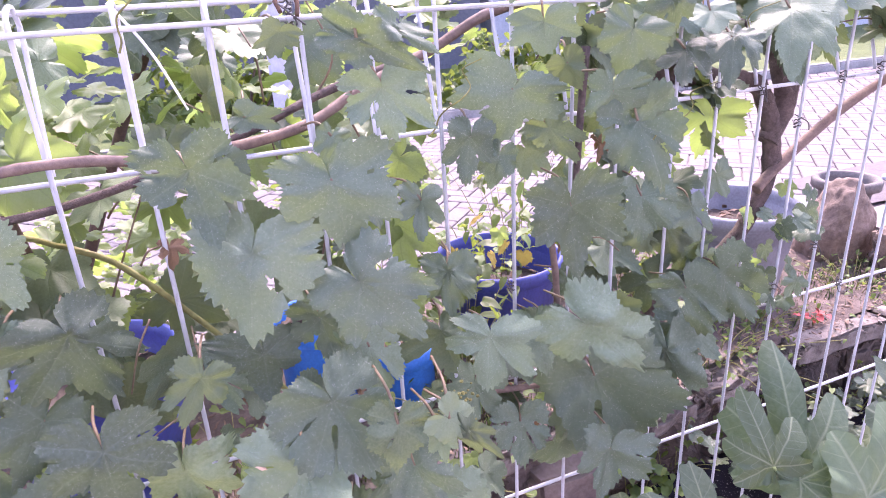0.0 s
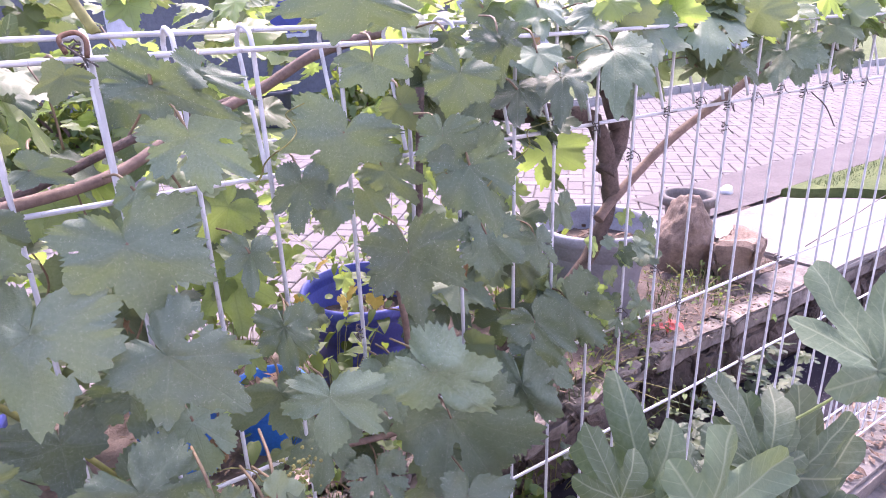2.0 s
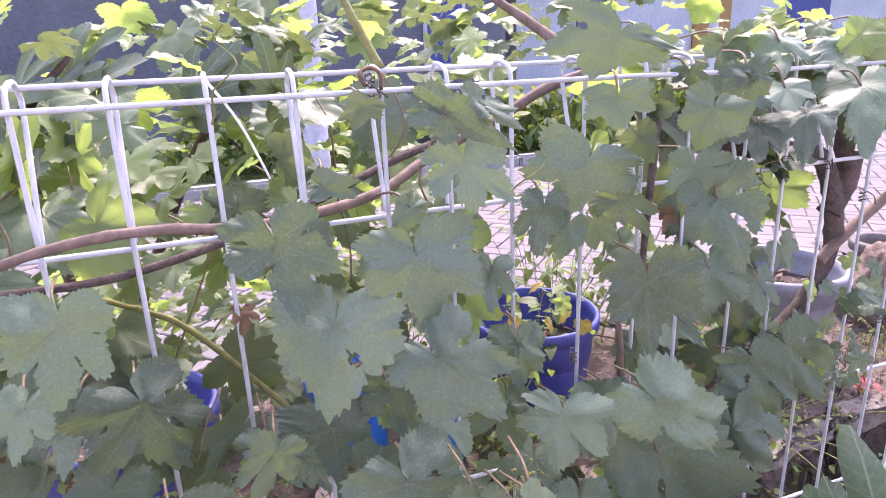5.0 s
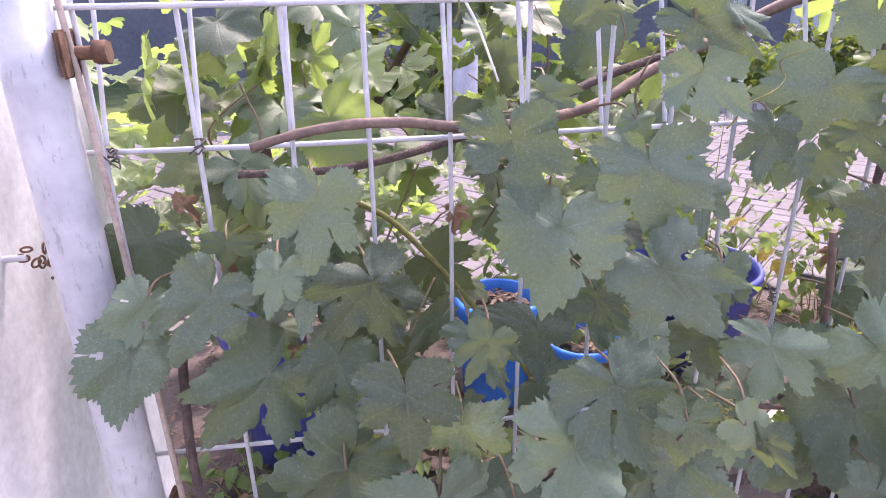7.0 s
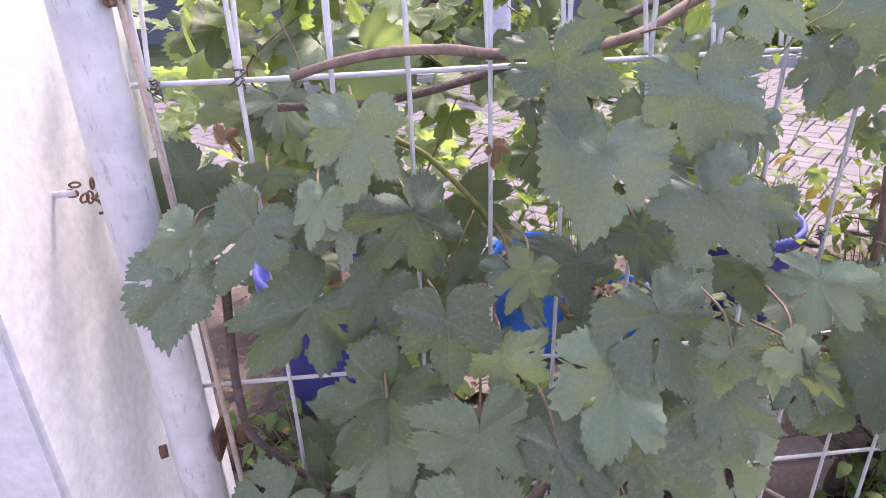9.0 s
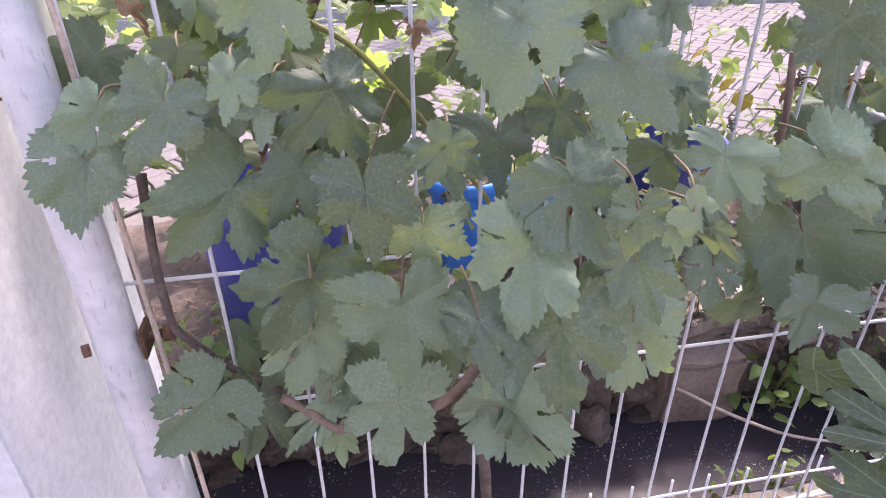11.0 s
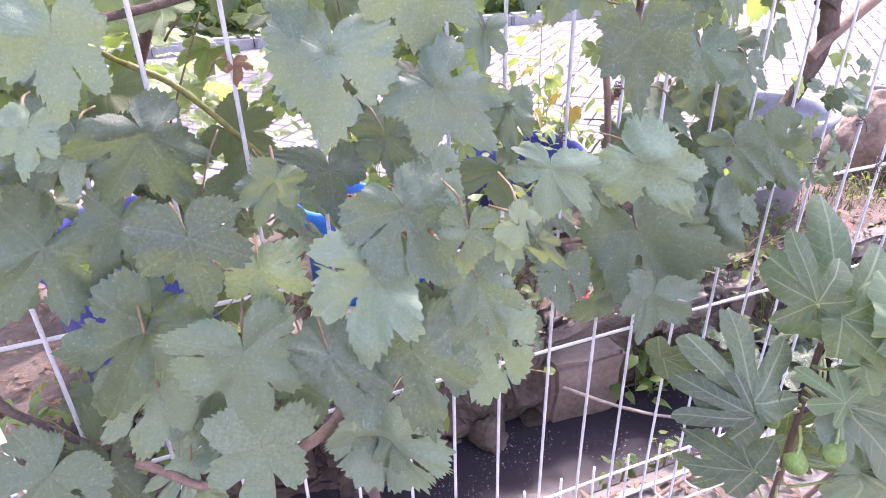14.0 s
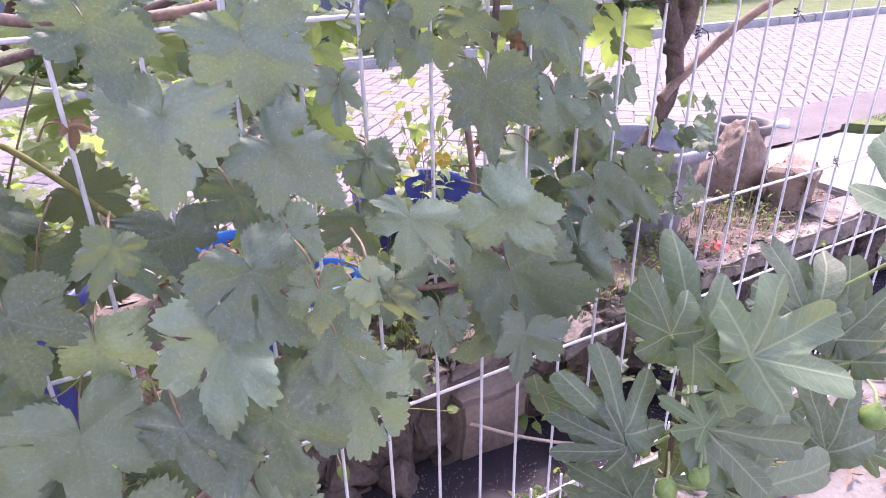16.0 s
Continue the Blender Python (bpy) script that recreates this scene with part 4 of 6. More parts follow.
grape_leaf(0.710, 0.600, 1.326, 0.095, -5, -35, 53, 0.52, 0.52, 0.52, 0.50)
grape_leaf(0.734, 0.660, 1.372, 0.054, -38, -34, 56, 0.52, 0.90, 0.63, 0.15)
grape_leaf(1.218, 0.660, 1.299, 0.113, -10, -50, 55, 0.52, 0.53, 0.52, 0.26)
grape_leaf(0.854, 0.670, 1.357, 0.096, -5, -36, 56, 0.52, 0.52, 0.52, 0.59)
grape_leaf(0.726, 0.730, 1.177, 0.071, -10, -34, 4, 0.66, 0.54, 0.82, 0.29, "thin")
grape_leaf(0.280, 0.620, 1.218, 0.053, -10, -15, 17, 0.52, 0.47, 0.52, 0.36)
grape_leaf(0.319, 0.630, 1.190, 0.040, -17, -26, 10, 0.52, 0.49, 0.52, 0.28)
grape_leaf(0.236, 0.600, 1.076, 0.056, 1, -16, 29, 0.52, 0.40, 0.52, 0.55)
grape_leaf(0.218, 0.620, 1.156, 0.045, -9, -12, 24, 0.55, 0.45, 0.52, 0.39)
grape_leaf(0.517, 0.620, 1.111, 0.061, 4, -32, 13, 0.56, 0.46, 0.63, 0.67)
grape_leaf(0.610, 0.630, 1.077, 0.048, 7, -22, 25, 0.80, 0.40, 0.55, 0.71)
grape_leaf(0.558, 0.600, 0.884, 0.120, 1, -26, 8, 0.52, 0.47, 0.52, 0.50)
grape_leaf(0.481, 0.640, 1.353, 0.019, 9, -32, 5, 1.12, 0.45, 1.09, 0.70)
grape_leaf(0.052, 0.660, 1.260, 0.033, 65, -9, 17, 0.52, -0.02, 0.53, 0.85)
grape_leaf(0.022, 0.570, 1.236, 0.030, 2, 11, 6, 0.80, 0.45, 0.73, 0.51)
grape_leaf(-0.214, 0.620, 1.098, 0.068, -30, -1, 20, 0.52, 0.72, 0.55, 0.43)
grape_leaf(0.361, 0.620, 0.962, 0.066, 10, -18, 17, 0.59, 0.44, 0.52, 0.64)
grape_leaf(0.415, 0.630, 1.012, 0.044, 14, -28, 6, 0.56, 0.30, 0.56, 0.60)
grape_leaf(-0.034, 0.600, 1.025, 0.054, 23, -5, 25, 0.52, 0.25, 0.84, 0.95)
grape_leaf(0.252, 0.620, 1.062, 0.047, 4, -20, 12, 0.75, 0.32, 0.52, 0.63)
grape_leaf(0.375, 0.620, 0.963, 0.056, 6, -21, 9, 0.62, 0.45, 0.52, 0.63)
grape_leaf(0.327, 0.600, 0.840, 0.062, 2, -20, 23, 0.55, 0.42, 0.52, 0.56)
grape_leaf(0.135, 0.580, 0.862, 0.048, 6, -23, 3, 0.61, 0.46, 0.54, 0.52)
grape_leaf(0.032, 0.550, 0.809, 0.076, -18, 1, 25, 0.52, 0.46, 0.52, 0.34, "young")
grape_leaf(0.044, 0.580, 0.660, 0.085, -0, 2, 17, 0.52, 0.45, 0.53, 0.68)
grape_leaf(-0.167, 0.580, 0.658, 0.045, -4, 14, 29, 0.53, 0.37, 0.52, 0.60, "young")
grape_leaf(-0.174, 0.580, 0.713, 0.084, -40, -6, 24, 0.30, 0.54, 0.30, 0.58)
grape_leaf(-0.169, 0.590, 0.798, 0.073, -13, 10, 20, 0.52, 0.49, 0.52, 0.57)
grape_leaf(-0.136, 0.580, 0.802, 0.077, -8, -0, 12, 0.52, 0.52, 0.52, 0.39)
grape_leaf(0.209, 0.580, 0.783, 0.058, 3, -24, 10, 0.52, 0.52, 0.65, 0.47)
grape_leaf(-0.048, 0.580, 0.793, 0.046, 30, -18, 19, 0.62, 0.24, 0.81, 0.83)
grape_leaf(0.078, 0.570, 0.676, 0.062, -4, -19, 25, 0.52, 0.62, 0.54, 0.37)
grape_leaf(0.143, 0.580, 0.808, 0.042, 19, -29, 24, 0.52, 0.45, 0.60, 0.72)
grape_leaf(-0.027, 0.560, 0.848, 0.069, 17, -2, 25, 0.52, 0.31, 0.74, 0.57)
grape_leaf(0.964, 0.700, 1.380, 0.078, -17, -21, 52, 0.52, 0.68, 0.52, 0.47)
grape_leaf(1.140, 0.680, 1.358, 0.064, 2, -49, 45, 0.52, 0.57, 0.52, 0.54)
grape_leaf(1.454, 0.680, 1.284, 0.073, 9, -45, 51, 0.63, 0.56, 0.52, 0.32)
grape_leaf(0.635, 0.660, 1.381, 0.056, -4, -28, 53, 0.58, 0.52, 0.60, 0.40)
grape_leaf(0.547, 0.660, 1.383, 0.034, 13, -27, -3, 0.80, 0.29, 0.80, 0.71)
grape_leaf(0.842, 0.700, 1.394, 0.051, -4, -20, 56, 0.77, 0.74, 0.56, 0.42, "young")
grape_leaf(1.340, 0.700, 1.363, 0.086, -24, -42, 52, 0.52, 0.65, 0.53, 0.30, "young")
grape_leaf(0.378, 0.600, 1.381, 0.041, 68, -13, -4, 0.60, -0.10, 0.52, 0.94)
grape_leaf(0.974, 0.655, 1.368, 0.122, -19, -25, 57, 0.52, 0.60, 0.52, 0.43)
grape_leaf(1.092, 0.680, 1.350, 0.053, -18, -26, 53, 0.52, 0.69, 0.55, 0.15, "young")
grape_leaf(1.231, 0.690, 1.346, 0.049, -33, -26, 47, 0.52, 1.00, 0.86, 0.01, "young")
grape_leaf(1.519, 0.700, 1.348, 0.096, -34, -46, 50, 0.52, 0.59, 0.52, 0.34, "young")
grape_leaf(0.937, 0.700, 1.376, 0.047, 12, -32, 42, 0.69, 0.46, 0.63, 0.54, "young")
grape_leaf(1.170, 0.670, 1.309, 0.037, -32, -49, 44, 0.62, 1.00, 0.88, 0.09)
grape_leaf(0.975, 0.660, 1.284, 0.041, -51, -45, 57, 0.52, 0.40, 0.52, 0.01, "young")
grape_leaf(0.741, 0.700, 1.399, 0.037, 21, -39, 48, 0.54, 0.43, 0.54, 0.58, "young")
grape_leaf(1.432, 0.720, 1.393, 0.078, -26, -43, 54, 0.52, 0.79, 0.62, 0.37, "young")
for row in FAR_ARM_A:
    put_leaf(row, vine_leaves["front"], -48)


def wild_leaf(x, y, z, size, pool, flat, parent=None):
    """A leaf of the crown: flat 1 lies level, flat 0 hangs upright; turned any way."""
    tilt = rnd.uniform(-35, 35) + (1 - flat) * rnd.uniform(40, 80)
    m = Matrix.Translation((x, y, z)) @ Matrix.Rotation(rnd.uniform(0, 2 * math.pi), 4, "Z") @ Matrix.Rotation(radians(tilt), 4, "X") @ Matrix.Rotation(radians(rnd.uniform(-25, 25)), 4, "Y")
    return m @ Matrix.Diagonal((size, size, size, 1))


def crown(n, lo, hi, sizes, pool, flat, single=True):
    bases, poses = [], []
    for _ in range(n):
        p = [rnd.uniform(a, b) for a, b in zip(lo, hi)]
        m = vo @ wild_leaf(*p, rnd.uniform(*sizes), pool, flat)
        base = rnd.choice(pool)
        if single:
            hang_leaf(base, vine, m)
        else:
            bases.append(base), poses.append(m)
    if not single:
        tagged(part("foliage", scatter_mesh("foliage", bases, poses), None, vine), "backlit yellow-green vine leaves behind the fence", "", "", "stuff")


# thin: the leaf copies whose lighter colours stand in for backlight
thin, mature, young = vine_leaves["thin"], vine_leaves["mature"], vine_leaves["young"]
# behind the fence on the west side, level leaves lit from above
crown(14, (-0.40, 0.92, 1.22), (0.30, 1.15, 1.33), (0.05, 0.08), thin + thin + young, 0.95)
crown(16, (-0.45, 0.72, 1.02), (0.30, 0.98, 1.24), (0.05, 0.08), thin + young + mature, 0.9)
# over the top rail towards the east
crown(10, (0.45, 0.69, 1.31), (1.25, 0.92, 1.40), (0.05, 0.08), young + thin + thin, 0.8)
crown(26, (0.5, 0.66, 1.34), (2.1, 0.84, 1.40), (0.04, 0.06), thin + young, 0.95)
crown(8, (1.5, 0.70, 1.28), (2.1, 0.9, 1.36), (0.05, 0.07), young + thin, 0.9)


def behind(n, lo, hi, sizes, pool, clear, lean=(-10, 70)):
    """Leaves close behind the front ones, facing out, that leave some openings clear."""
    made = 0
    while made < n:
        x, y, z = (rnd.uniform(a, b) for a, b in zip(lo, hi))
        if any(a < x < b and c < z < d for a, b, c, d in clear):
            continue
        wide = 100 if z > 1.26 else 60
        m = leaf_pose(x, y, z, rnd.uniform(*sizes), 1.4, rnd.uniform(-wide, wide), rnd.uniform(*lean), rnd.uniform(-40, 40), rnd.uniform(-30, 30))
        hang_leaf(rnd.choice(pool), vine, vo @ m)
        made += 1


OPENINGS = ((0.08, 0.25, 0.86, 1.08), (-0.17, 0.01, 0.98, 1.21), (0.18, 0.45, 0.92, 1.17), (-0.42, -0.22, 0.80, 0.93), (0.60, 0.9, 0.6, 0.82), (0.0, 0.5, 0.60, 0.70))
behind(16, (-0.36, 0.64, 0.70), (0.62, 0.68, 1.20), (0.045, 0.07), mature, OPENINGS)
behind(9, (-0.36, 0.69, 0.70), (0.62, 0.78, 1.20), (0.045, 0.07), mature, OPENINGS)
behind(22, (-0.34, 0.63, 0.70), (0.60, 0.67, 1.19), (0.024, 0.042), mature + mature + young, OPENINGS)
behind(30, (0.70, 0.635, 0.86), (0.90, 0.69, 1.07), (0.02, 0.036), mature + mature + thin, ())
# hanging over the top rail
behind(20, (0.46, 0.67, 1.29), (1.10, 0.74, 1.40), (0.04, 0.065), mature + young + young, ((0.73, 0.9, 1.15, 1.35),), (50, 82))
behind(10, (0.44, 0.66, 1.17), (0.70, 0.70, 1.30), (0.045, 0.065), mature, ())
behind(5, (0.92, 0.62, 1.28), (1.12, 0.69, 1.36), (0.04, 0.06), young, (), (50, 80))
behind(16, (1.05, 0.62, 1.315), (1.85, 0.70, 1.40), (0.045, 0.065), young + thin, (), (55, 82))
behind(24, (0.50, 0.64, 1.33), (1.95, 0.72, 1.41), (0.04, 0.06), young + young + thin, (), (50, 80))
behind(9, (-0.17, 0.67, 0.95), (-0.05, 0.76, 1.05), (0.05, 0.07), mature + young, (), (0, 40))
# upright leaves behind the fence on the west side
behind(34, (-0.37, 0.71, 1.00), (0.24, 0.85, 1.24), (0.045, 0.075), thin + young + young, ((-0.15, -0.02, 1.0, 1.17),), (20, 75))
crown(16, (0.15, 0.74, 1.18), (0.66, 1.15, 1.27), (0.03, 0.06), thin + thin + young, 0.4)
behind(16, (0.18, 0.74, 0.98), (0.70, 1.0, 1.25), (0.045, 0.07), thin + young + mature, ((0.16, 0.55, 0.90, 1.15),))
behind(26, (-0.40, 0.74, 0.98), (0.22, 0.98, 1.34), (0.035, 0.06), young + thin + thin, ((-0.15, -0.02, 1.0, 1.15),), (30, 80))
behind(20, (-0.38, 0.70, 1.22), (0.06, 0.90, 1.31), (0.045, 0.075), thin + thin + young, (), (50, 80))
behind(12, (-0.30, 0.75, 1.30), (0.24, 0.98, 1.37), (0.045, 0.075), mature + young, (), (35, 75))
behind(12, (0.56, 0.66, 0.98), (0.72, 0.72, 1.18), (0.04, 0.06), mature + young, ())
# in the ditch on the east side
crown(100, (1.15, 0.82, -0.02), (2.2, 1.10, 0.20), (0.035, 0.065), mature, 0.85, False)
crown(24, (1.2, 0.84, 0.10), (2.2, 1.10, 0.26), (0.03, 0.05), young, 0.85, False)
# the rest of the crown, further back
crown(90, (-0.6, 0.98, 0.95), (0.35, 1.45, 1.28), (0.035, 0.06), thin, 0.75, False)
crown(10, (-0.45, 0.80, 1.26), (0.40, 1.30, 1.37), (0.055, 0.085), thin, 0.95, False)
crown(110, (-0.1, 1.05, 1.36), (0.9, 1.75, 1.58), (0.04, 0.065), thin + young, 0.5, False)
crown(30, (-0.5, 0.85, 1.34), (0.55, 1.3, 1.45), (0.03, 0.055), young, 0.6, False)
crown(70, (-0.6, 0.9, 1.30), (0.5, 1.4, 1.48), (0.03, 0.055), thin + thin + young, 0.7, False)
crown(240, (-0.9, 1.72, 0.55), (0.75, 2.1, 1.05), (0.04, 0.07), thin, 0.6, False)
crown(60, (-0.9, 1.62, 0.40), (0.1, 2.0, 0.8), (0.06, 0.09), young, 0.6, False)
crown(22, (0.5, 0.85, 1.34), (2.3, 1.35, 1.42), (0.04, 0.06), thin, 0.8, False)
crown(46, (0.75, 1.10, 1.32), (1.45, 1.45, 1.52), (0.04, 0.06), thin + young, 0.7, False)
# small bright and dry leaves and stalks in the gaps between the front leaves
behind(50, (-0.34, 0.66, 0.66), (0.66, 0.74, 1.19), (0.014, 0.032), thin + thin + young, ())
for i in range(26):
    hang_leaf(dry_leaf, vine, vo @ wild_leaf(rnd.uniform(-0.34, 0.65), rnd.uniform(0.64, 0.74), rnd.uniform(0.62, 1.2), rnd.uniform(0.012, 0.026), None, 0.3), "dry_leaf")
for i in range(20):
    x, y, z = rnd.uniform(-0.34, 0.66), rnd.uniform(0.60, 0.66), rnd.uniform(0.64, 1.2)
    dx, dz = rnd.uniform(-0.06, 0.06), rnd.uniform(-0.07, 0.05)
    vine_tube("leaf_stalk", [(x, y, z), (x + dx * 0.5, y - 0.012, z + dz * 0.5 + 0.01), (x + dx, y + rnd.uniform(-0.02, 0.03), z + dz)], 0.0012, 0.0009, petiole_mat, "", 0.05, 5)
for p in ((0.36, 0.70, 1.05), (0.40, 0.72, 1.02), (0.34, 0.74, 1.08), (0.37, 0.76, 1.01), (0.30, 0.73, 1.04)):
    hang_leaf(yellow_leaf, vine, vo @ wild_leaf(*p, 0.018, None, 0.3), "yellow_leaf")
for i in range(14):
    x, y, z = rnd.uniform(-0.35, 0.25), rnd.uniform(0.70, 0.85), rnd.uniform(1.0, 1.3)
    vine_tube("cane", [(x, y, z), (x + rnd.uniform(-0.03, 0.03), y, z + 0.05), (x + rnd.uniform(-0.07, 0.07), y + 0.02, z + rnd.uniform(0.08, 0.14))], 0.0015, 0.001, petiole_mat, "", 0.04, 5)
# tendrils and flower buds
for i in range(9):
    p = Vector((rnd.uniform(-0.3, 0.6), 0.63, rnd.uniform(0.8, 1.36)))
    pts = [p + Vector((0.012 * j * math.cos(i), -0.004 * j, 0.01 * j)) + Vector((math.cos(j * 1.3), math.sin(j * 1.3), 0)) * (0.002 * j) for j in range(9)]
    vine_tube("tendril", pts, 0.0011, 0.0006, shoot_mat, "", 0.0, 5)
bud = bmesh.new()
for i in range(60):
    c = Vector((0.205 + rnd.gauss(0, 0.013), 0.515 + rnd.gauss(0, 0.006), 0.963 + rnd.gauss(0, 0.009)))
    bmesh.ops.create_icosphere(bud, subdivisions=1, radius=rnd.uniform(0.0012, 0.0024), matrix=Matrix.Translation(vo @ c))
tagged(part("bud_cluster", bud, shoot_mat, vine), "yellow-green flower bud cluster", "", "", "stuff")

# ---- fig trees ----
fig = thing("fig_tree", "young fig tree with lobed leaves and small green figs", "fig tree", (0.66, 0.44, LEDGE - 0.06))
fo = Matrix.Translation(-Vector(fig.location))


def fig_tube(name, pts, r0, r1, material, label=""):
    return part(name, tube([fo @ Vector(p) for p in pts], r0, r1, 8, 5, True, 0.06), material, fig, label)


fig_tube("stem", [(0.68, 0.48, 0.05), (0.66, 0.45, 0.3), (0.60, 0.41, 0.55), (0.575, 0.395, 0.68), (0.55, 0.38, 0.79), (0.54, 0.372, 0.83), (0.535, 0.372, 0.87)], 0.0055, 0.0032, fig_stem_mat, "brown fig stem")
fig_tube("stem", [(0.66, 0.45, 0.3), (0.78, 0.42, 0.5), (0.84, 0.40, 0.68), (0.88, 0.39, 0.76)], 0.0048, 0.003, fig_stem_mat, "brown fig stem")
def fig_leaf(x, y, z, length, roll, yaw, lean, left, left_down, right, right_down, kind="mature"):
    global count
    count += 1
    q = random.Random(900 + count)
    bend = (q.uniform(0.0, 0.30), 0.09, q.uniform(0.18, 0.45))
    mesh = own_leaf("leaf", 900 + count, q.choice((FIGL, FIG_WIDE, FIG_WIDE)), 14, 0.014, (0.64, 0.64), (left, left_down, right, right_down), bend, 320, (0.2, 0.4, 0.6, 0.8, 1.0), (), fig_young_mat if kind == "young" else fig_leaf_mat)
    hang_leaf(mesh, fig, fo @ facing_pose(x, y, z, length, roll, yaw, lean))
    root = (0.54 + max(0, x - 0.6) * 0.8, 0.375, max(0.5, min(0.84, z - 0.04)))
    fig_tube("leaf_stalk", [root, ((x + root[0]) / 2, (y + root[1]) / 2, (z + root[2]) / 2 - 0.008), (x, y, z)], 0.0023, 0.0016, fig_stalk_mat)


fig_leaf(0.550, 0.371, 0.854, 0.132, -168, -41, 19, 0.50, 0.57, 0.50, 0.44, "young")
fig_leaf(0.492, 0.360, 0.890, 0.084, -158, -35, 20, 0.50, 0.43, 0.50, 0.47, "young")
fig_leaf(0.514, 0.345, 0.876, 0.092, 87, -46, 25, 0.50, 0.73, 0.50, 0.44, "young")
fig_leaf(0.552, 0.300, 0.875, 0.148, 106, -23, 33, 0.50, 0.75, 0.50, 0.53, "young")
fig_leaf(0.526, 0.316, 0.770, 0.145, 76, -26, 26, 0.50, 0.70, 0.50, 0.63)
fig_leaf(0.448, 0.370, 0.758, 0.108, -171, -28, 29, 0.52, 0.62, 0.64, 0.83)
fig_leaf(0.738, 0.340, 0.821, 0.093, -167, -48, 17, 0.50, 0.55, 0.50, 0.76)
fig_leaf(0.763, 0.290, 0.797, 0.118, 178, -49, 35, 0.50, 0.75, 0.50, 0.46)
fig_leaf(0.771, 0.290, 0.639, 0.117, 180, -31, 37, 0.64, 0.90, 0.50, 0.49)
fig_leaf(0.561, 0.300, 0.672, 0.180, 92, -27, 29, 0.50, 0.69, 0.50, 0.58)
fig_leaf(0.471, 0.360, 0.646, 0.093, -114, -36, 39, 0.50, 0.50, 0.50, 0.82)
fig_leaf(0.636, 0.340, 0.599, 0.067, -132, -29, 42, 0.98, 0.02, 0.63, 0.91)
fig_leaf(0.542, 0.330, 0.819, 0.093, 100, -23, 21, 0.50, 0.84, 0.50, 0.42, "young")
fig_leaf(0.512, 0.310, 0.785, 0.058, -126, -31, 35, 0.50, 0.49, 0.50, 0.40, "young")
fig_leaf(0.446, 0.360, 0.748, 0.090, -112, -30, 28, 0.50, 0.49, 0.50, 0.88)
fig_leaf(0.893, 0.290, 0.581, 0.065, 131, -43, 22, 0.76, 0.46, 0.50, 0.51)
fig_leaf(0.841, 0.280, 0.958, 0.139, -165, -30, 31, 0.50, 0.71, 0.50, 0.61)
fig_leaf(0.753, 0.310, 0.823, 0.112, 167, -39, 26, 0.50, 0.84, 0.50, 0.64)
fig_leaf(0.680, 0.310, 0.867, 0.107, -171, -27, 32, 0.50, 0.74, 0.50, 0.54)

# shaded leaves further inside the young tree
for i in range(9):
    x, y, z = 0.44 + 0.045 * i + rnd.uniform(-0.02, 0.02), rnd.uniform(0.40, 0.50), rnd.uniform(0.54, 0.76)
    m = leaf_pose(x, y, z, rnd.uniform(0.07, 0.10), 1.3, rnd.choice((-1, 1)) * rnd.uniform(70, 160), rnd.uniform(0, 40), -40, rnd.uniform(-25, 25))
    hang_leaf(rnd.choice(fig_leaves), fig, fo @ m)
    fig_tube("leaf_stalk", [(0.60 + 0.3 * (x - 0.6), 0.41, max(0.45, z - 0.06)), ((x + 0.6) / 2, (y + 0.41) / 2, z - 0.03), (x, y, z)], 0.002, 0.0015, fig_stalk_mat)


def fig_fruit(x, y, z, r, tilt):
    bm = lathe([(0.001, -0.95 * r), (0.35 * r, -0.92 * r), (0.8 * r, -0.62 * r), (r, -0.05 * r), (0.93 * r, 0.35 * r), (0.62 * r, 0.78 * r), (0.28 * r, 1.1 * r), (0.16 * r, 1.35 * r), (0.001, 1.4 * r)], 20)
    bm.transform(fo @ pose(x, y, z, 0, tilt, 0))
    part("fig", bm, fruit_mat, fig, "small unripe green fig")
    fig_tube("fruit_stalk", [(x, y, z + r), (x + 0.012, y + 0.01, z + r * 1.6), (x + 0.035, y + 0.03, z + r * 1.2)], 0.0018, 0.0016, fig_stalk_mat)


for x, y, z, r, tilt in ((0.499, 0.297, 0.727, 0.0135, 50), (0.467, 0.313, 0.709, 0.0135, 15), (0.474, 0.358, 0.73, 0.0085, -20), (0.658, 0.21, 0.81, 0.0145, 10), (0.54, 0.356, 0.76, 0.008, 80)):
    fig_fruit(x, y, z, r, tilt)

back_fig = thing("fig_tree", "fig tree with large pale leaves behind the fence", "fig tree", (-0.30, 1.36, BANK))
for row in BACK_FIG_A:
    put_leaf(row, fig_leaves, 0, False, back_fig)
bo = Matrix.Translation(-Vector(back_fig.location))
for pts in ([(-0.30, 1.36, BANK - 0.01), (-0.29, 1.25, 0.8), (-0.30, 1.1, 1.2), (-0.27, 1.0, 1.32), (-0.20, 0.98, 1.40)], [(-0.29, 1.25, 0.8), (-0.1, 1.1, 1.2), (-0.02, 1.0, 1.34)]):
    part("stem", tube([bo @ Vector(p) for p in pts], 0.012, 0.004, 8, 5, True, 0.06), fig_stem_mat, back_fig)


